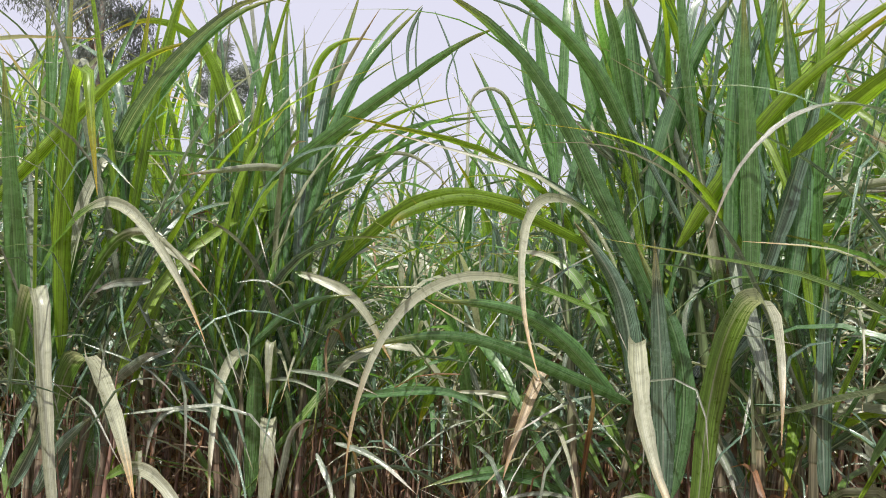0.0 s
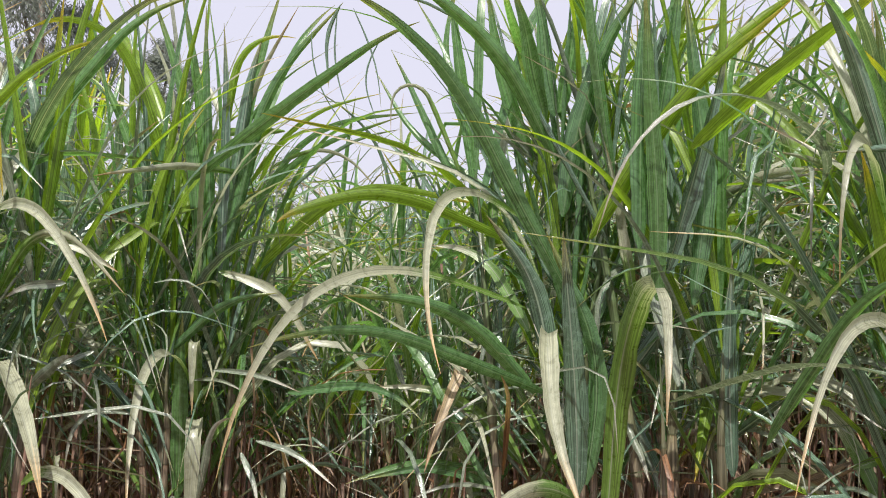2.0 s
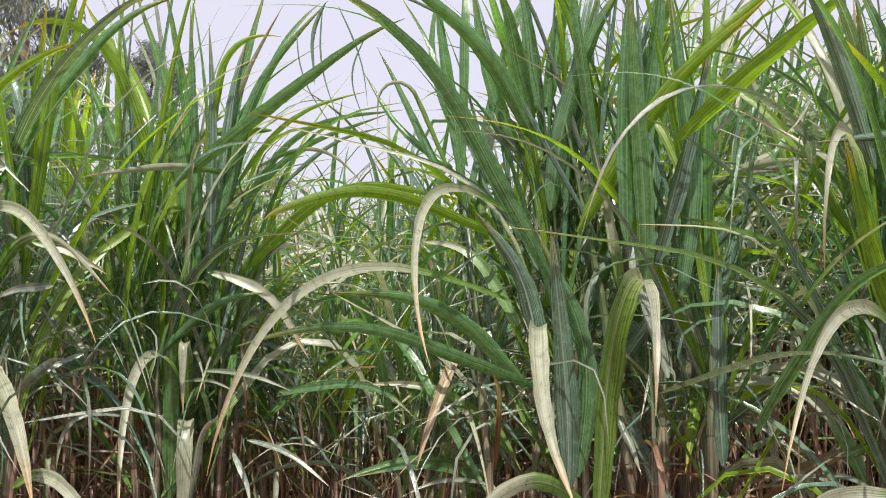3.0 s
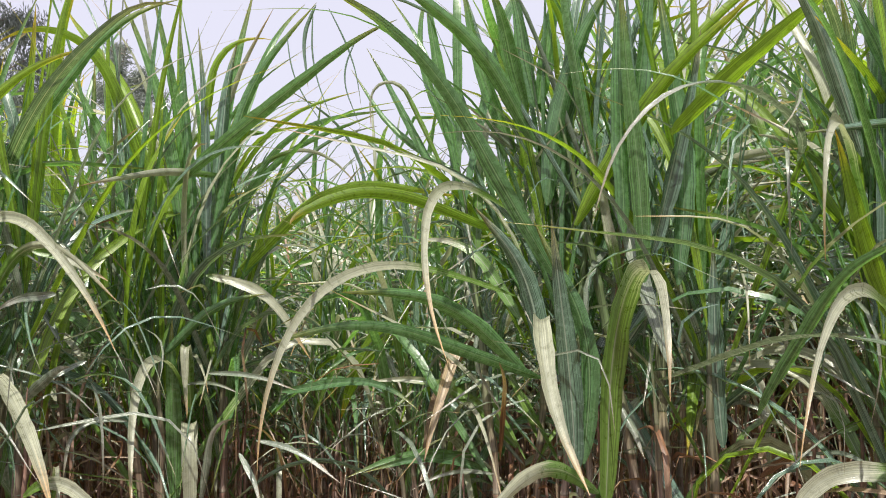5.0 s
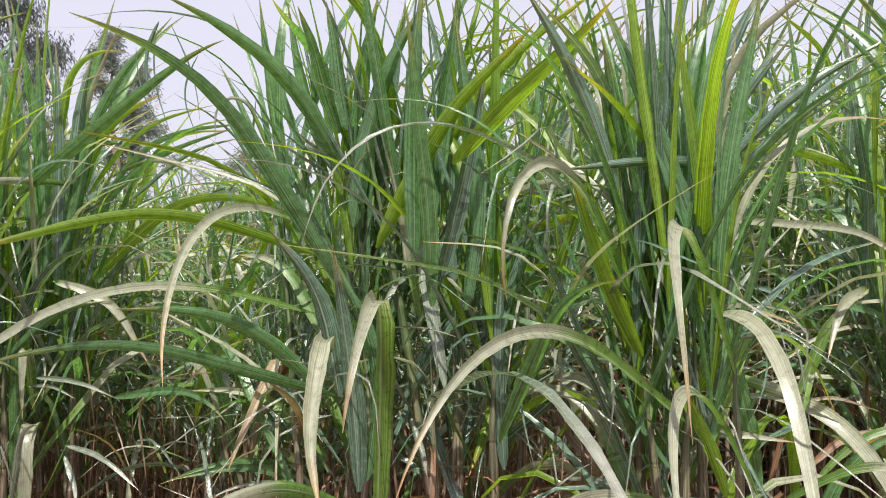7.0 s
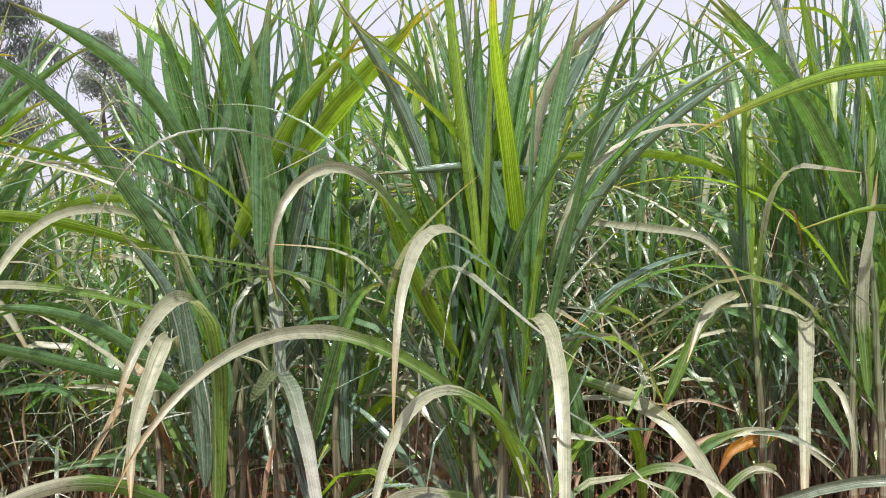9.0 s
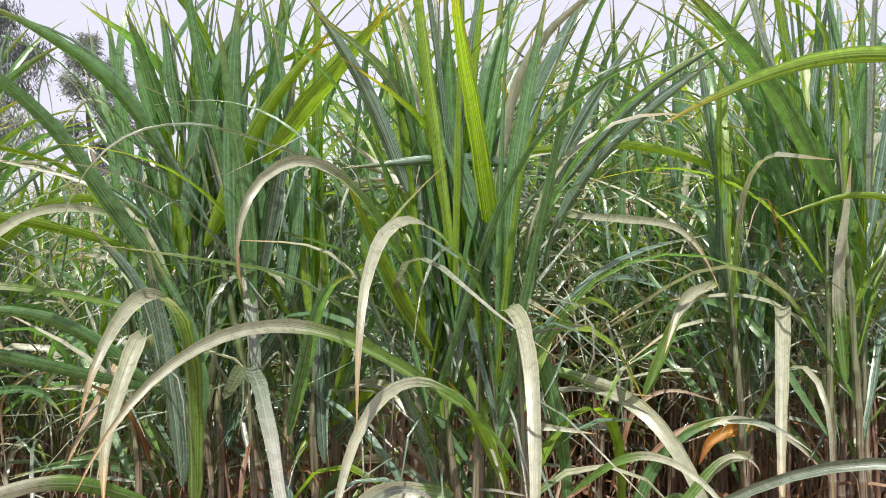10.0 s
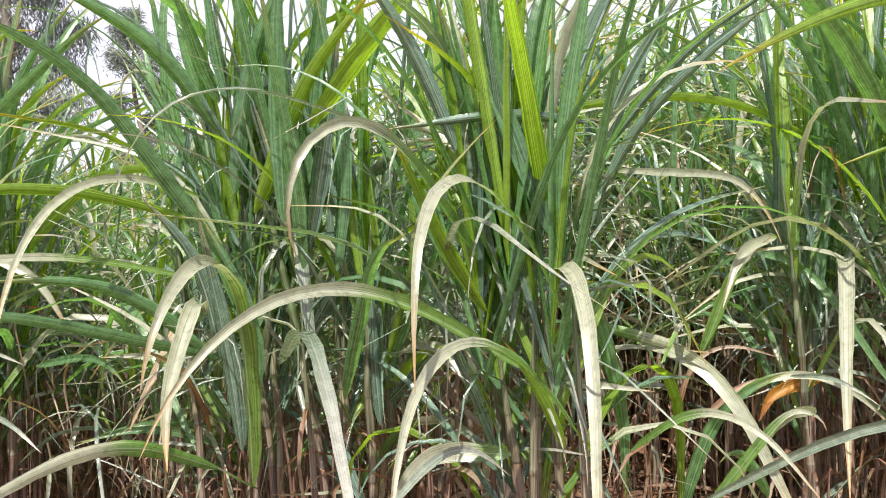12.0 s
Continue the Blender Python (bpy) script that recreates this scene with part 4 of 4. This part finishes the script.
FILL = ((clump_l, 4, 0.22, 1.45, 8, 0.0), (clump_a, 6, 0.20, 1.35, 9, 0.2), (clump_b, 5, 0.16, 1.60, 9, 0.12), (clump_c, 4, 0.14, 1.50, 8, 0.0),
        (clump_d, 5, 0.14, 1.45, 8, 0.05), (clump_e, 10, 0.30, 1.75, 9, 0.1), (clump_f, 4, 0.24, 1.60, 9, 0.3))
for k, (c, *shape) in enumerate(FILL):
    fill_clump(c, plant_plan(random.Random(51 + k), *shape), *((0.015, 0.9) if c is clump_e else ()))
# the bare stalks that stand out: (clump, offset, height, lean, bearing, radius)
for c, dx, dy, h, lean, bearing, rad in ((clump_b, 0.27, -0.06, 1.90, 0.145, -1.57, 0.018), (clump_d, 0.17, -0.10, 1.35, 0.03, -1.57, 0.015),
                                         (clump_d, 0.02, -0.06, 1.30, 0.02, 1.57, 0.013), (clump_l, -0.05, -0.05, 1.35, 0.04, 1.57, 0.013),
                                         (clump_a, 0.16, 0.02, 1.20, 0.05, 1.57, 0.014), (clump_c, -0.10, -0.10, 1.20, 0.03, -1.57, 0.012)):
    v, f, uv = cane(h, lean, bearing, rad, 0.005, bare=0.95)
    part("stalk", meshed("stalk", v + np.array([dx, dy, 0]), f, uv, STALK), c, "mauve-brown jointed stalk")
fans(clump_l, 4, 1, 0.20, 1.05, 1.5)
fans(clump_a, 9, 2, 0.20, 0.95, 1.45)
fans(clump_b, 6, 3, 0.16, 1.1, 1.7)
fans(clump_c, 3, 4, 0.16, 1.1, 1.7)
fans(clump_d, 6, 15, 0.13, 1.05, 1.55)
fans(clump_e, 8, 6, 0.28, 1.2, 1.8)
fans(clump_f, 3, 7, 0.28, 1.2, 1.8)

for k, c in enumerate((clump_l, clump_a, clump_b, clump_c, clump_d, clump_e, clump_f)):
    add_tangle(c, [(p[0], (p[1][0], abs(p[1][1]), p[1][2]), *p[2:]) for p in tangle_plan(random.Random(500 + k), 26, 0.17)])
    thin_leaves(c, 600 + k, 130, 0.22, 0.25, 1.7, False)
thin_leaves(clump_l, 640, 90, 0.24, 0.8, 1.6)

# ---- the clumps behind them ----
SOURCES = []
for k in range(6):
    src = clump_at(-1.9 + k * 1.1, 4.3 + 0.3 * (k % 2), "leafy green sugarcane clump with dry leaves at its foot")
    fill_clump(src, plant_plan(random.Random(100 + k), 8, 0.27, 1.42, 7, 0.5), 0.014, 0.8)
    add_tangle(src, tangle_plan(random.Random(200 + k), 38, 0.26, 1.6, 0.022))
    thin_leaves(src, 700 + k, 130, 0.28, 0.2, 1.55)
    SOURCES.append(src)
rng = random.Random(5)


def free_spot(x, y):
    for cx, cy in ((-0.95, 2.65), (-0.5, 3.15), (0.78, 2.6), (1.12, 2.45), (1.56, 2.15), (2.85, 2.95), (1.32, 3.35)):
        if math.hypot(x - cx, y - cy) < 0.5:
            return False
    return y > 3.0 or x < -1.3 or x > 3.0


for row in range(4):
    for col in range(-6, 14):
        x, y = col * 0.62 + rng.uniform(-0.16, 0.16), 3.05 + row * 0.75 + rng.uniform(-0.14, 0.14)
        if (abs(x - 0.05) < 0.42 and row < 1) or (0.10 < (x - 1.48) / y < 0.38 and row < 2):
            continue
        if any(math.hypot(x - s.location.x, y - s.location.y) < 0.35 for s in SOURCES) or not free_spot(x, y):
            continue
        if abs(x - 0.6) > 0.85 * y + 0.8:
            continue
        ahead = abs(x + 0.10 * (y - 3))
        g = (rng.uniform(0.98, 1.12) if row < 2 else rng.uniform(1.22, 1.4)) if x > 1.5 else rng.uniform(1.04, 1.28) if ahead > 0.9 else rng.uniform(0.82, 0.92) if ahead > 0.42 else rng.uniform(0.66, 0.78)
        m = Matrix.LocRotScale((x, y, 0), Euler((0, 0, rng.random() * 6.283)), (g, g, g * rng.uniform(0.92, 1.06)))
        copy_thing(rng.choice(SOURCES), m)


# ---- the far field: too many to count ----
def far_field():
    r = random.Random(21)
    kinds = []
    for k in range(5):
        bag = {}
        for st, rows in plant_plan(random.Random(300 + k), 6, 0.32, 1.32, 9, 0.5):
            v, f, uv = cane(st[2], st[3], st[4], 0.016, 0.0, 0.24, 5)
            bag.setdefault("stalk", []).append((v + np.array([st[0], st[1], 0]), f, uv))
            for tone, z, head, rise, bend, where, spread, turn, length, width, t0, t1 in rows:
                tone = {"bright": "bright", "blue": "blue"}.get(tone, tone)
                bag.setdefault(tone, []).append(blade(stalk_point(*st, z), head, rise, bend, where, spread, turn, length, width, t0, t1, 7, 2))
        for tone, root, *shape in tangle_plan(random.Random(400 + k), 46, 0.3, 1.5, 0.026):
            bag.setdefault(tone, []).append(blade(root, *shape, 5, 2))
        for tone, root, *shape in tangle_plan(random.Random(450 + k), 50, 0.34, 1.55, 0.016):
            bag.setdefault("grey" if tone == "pale" else tone, []).append(blade(root, *shape, 5, 2))
        kinds.append(bag)
    total = {}
    y = 6.0
    while y < 26:
        step = 0.62 + 0.03 * (y - 6)
        x = -0.62 * y - 2
        while x < 0.62 * y + 4:
            px, py = x + r.uniform(-0.2, 0.2), y + r.uniform(-0.25, 0.25)
            a, g = r.random() * 6.283, r.uniform(0.85, 1.12) * (1.42 if px > 0.14 * py + 0.6 else 1.0 if px > -0.35 * py else 1.12)
            ca, sa = math.cos(a) * g, math.sin(a) * g
            rot = np.array([[ca, sa, 0], [-sa, ca, 0], [0, 0, g]])
            for tone, pieces in r.choice(kinds).items():
                if y > 14:
                    pieces = pieces[::2]
                total.setdefault(tone, []).extend((v @ rot + np.array([px, py, 0]), f, uv) for v, f, uv in pieces)
            x += step
        y += step * 1.15
    field = new("sugarcane_field")
    field.location = (0, 0, 0)
    tagged(field, "dense green sugarcane field reaching far back", "sugarcane", kind="stuff")
    for tone, pieces in total.items():
        joined({"stalk": "stalk", "dry": "dry_leaf"}.get(tone, "leaf"), pieces, STALK if tone == "stalk" else LEAF[tone], field)


far_field()


# ---- dry leaves on the ground ----
def litter():
    r = random.Random(8)
    pieces = []
    for _ in range(2600):
        x, y = r.uniform(-3.5, 5.5), 1.9 + 6 * r.random() ** 1.3
        pieces.append(blade((x, y, r.uniform(0.02, 0.14)), r.random() * 360, r.uniform(-8, 28), r.uniform(5, 50), 0.5, 0.8, r.uniform(-60, 60),
                            r.uniform(0.25, 0.7), r.uniform(0.012, 0.035), r.uniform(-60, 60), r.uniform(-60, 60), 5, 2))
    tagged(joined("leaf_litter", pieces, LEAF["litter"]), "dry reddish-brown cane leaves lying under the canes", "leaf litter", kind="stuff")


litter()


# ---- trees beyond the field ----
def tube(points, r0, r1, sides=7):
    v, f = [], []
    n = len(points)
    for k, p in enumerate(points):
        r = r0 + (r1 - r0) * k / (n - 1)
        for i in range(sides):
            t = 6.283 * i / sides
            v.append((p[0] + r * math.cos(t), p[1] + r * math.sin(t), p[2]))
    for j in range(n - 1):
        for i in range(sides):
            k = (i + 1) % sides
            f.append((j * sides + i, j * sides + k, (j + 1) * sides + k, (j + 1) * sides + i))
    return v, f


def tree(x, y, height, width, leaves, seed, label, leaf_len=0.28, hang=0.75, low=0.3):
    """A slender tree: tapered trunk, rising limbs, and strands of narrow hanging leaves in loose clusters with gaps."""
    r = random.Random(seed)
    t = new("tree")
    t.location = (x, y, 0)
    tagged(t, label, "tree")
    trunk = [(0.15 * math.sin(k * 0.9 + seed), 0.12 * math.cos(k * 0.7), height * k / 10) for k in range(11)]
    v, f = tube(trunk, 0.02 * height, 0.01)
    part("trunk", meshed("trunk", v, f, None, BARK), t)
    tips = []
    for k in range(26):
        z = height * (low + (0.97 - low) * (k + r.random()) / 26)
        a = r.random() * 6.283
        share = (z / height - low) / (1 - low)
        reach = width / 2 * (0.45 + 0.75 * math.sin(min(1.0, share * 1.05 + 0.12) * 3.0)) * r.uniform(0.5, 1.1)
        pts = []
        for q in range(6):
            s = q / 5
            pts.append((math.cos(a + 0.3 * s) * reach * s, math.sin(a + 0.3 * s) * reach * s, z + reach * (0.9 * s - 0.45 * s * s) + 0.1 * r.random() * s))
        v, f = tube(pts, 0.0045 * height, 0.008, 5)
        part("limb", meshed("limb", v, f, None, BARK), t)
        tips += [(p, reach) for p in pts[2:]]
    V, F = [], []
    clusters = [(p, reach) for p, reach in tips if r.random() < 0.85]
    for _ in range(leaves):
        (px, py, pz), reach = r.choice(clusters)
        g = 0.10 * width * r.random() ** 0.5
        a, b = r.random() * 6.283, r.uniform(-1, 1)
        cx, cy, cz = px + g * math.cos(a), py + g * math.sin(a), pz + g * b * 0.8 - 0.05 * height * r.random() ** 2
        d = Vector((r.gauss(0, 1 - hang + 0.2), r.gauss(0, 1 - hang + 0.2), -hang)).normalized() * leaf_len * r.uniform(0.6, 1.3)
        sd = d.cross(Vector((r.gauss(0, 1), r.gauss(0, 1), 0.1))).normalized() * leaf_len * 0.085
        q = len(V)
        V += [(cx, cy, cz), (cx + d.x * 0.5 + sd.x, cy + d.y * 0.5 + sd.y, cz + d.z * 0.5 + sd.z), (cx + d.x, cy + d.y, cz + d.z),
              (cx + d.x * 0.5 - sd.x, cy + d.y * 0.5 - sd.y, cz + d.z * 0.5 - sd.z)]
        F.append((q, q + 1, q + 2, q + 3))
    part("crown", meshed("crown", V, F, None, TREE_LEAF), t)
    return t


tree(-8.3, 17.5, 10.9, 4.2, 42000, 3, "tall slender tree with hanging grey-green leaves beyond the field", 0.165)
tree(-5.45, 17.5, 6.1, 1.9, 22000, 4, "small narrow grey-green tree beyond the field", 0.12, 0.5, 0.2)
tree(-12.2, 60.0, 8.3, 5.5, 5000, 6, "rounded grey-green tree far beyond the field", 0.4, 0.3, 0.15)
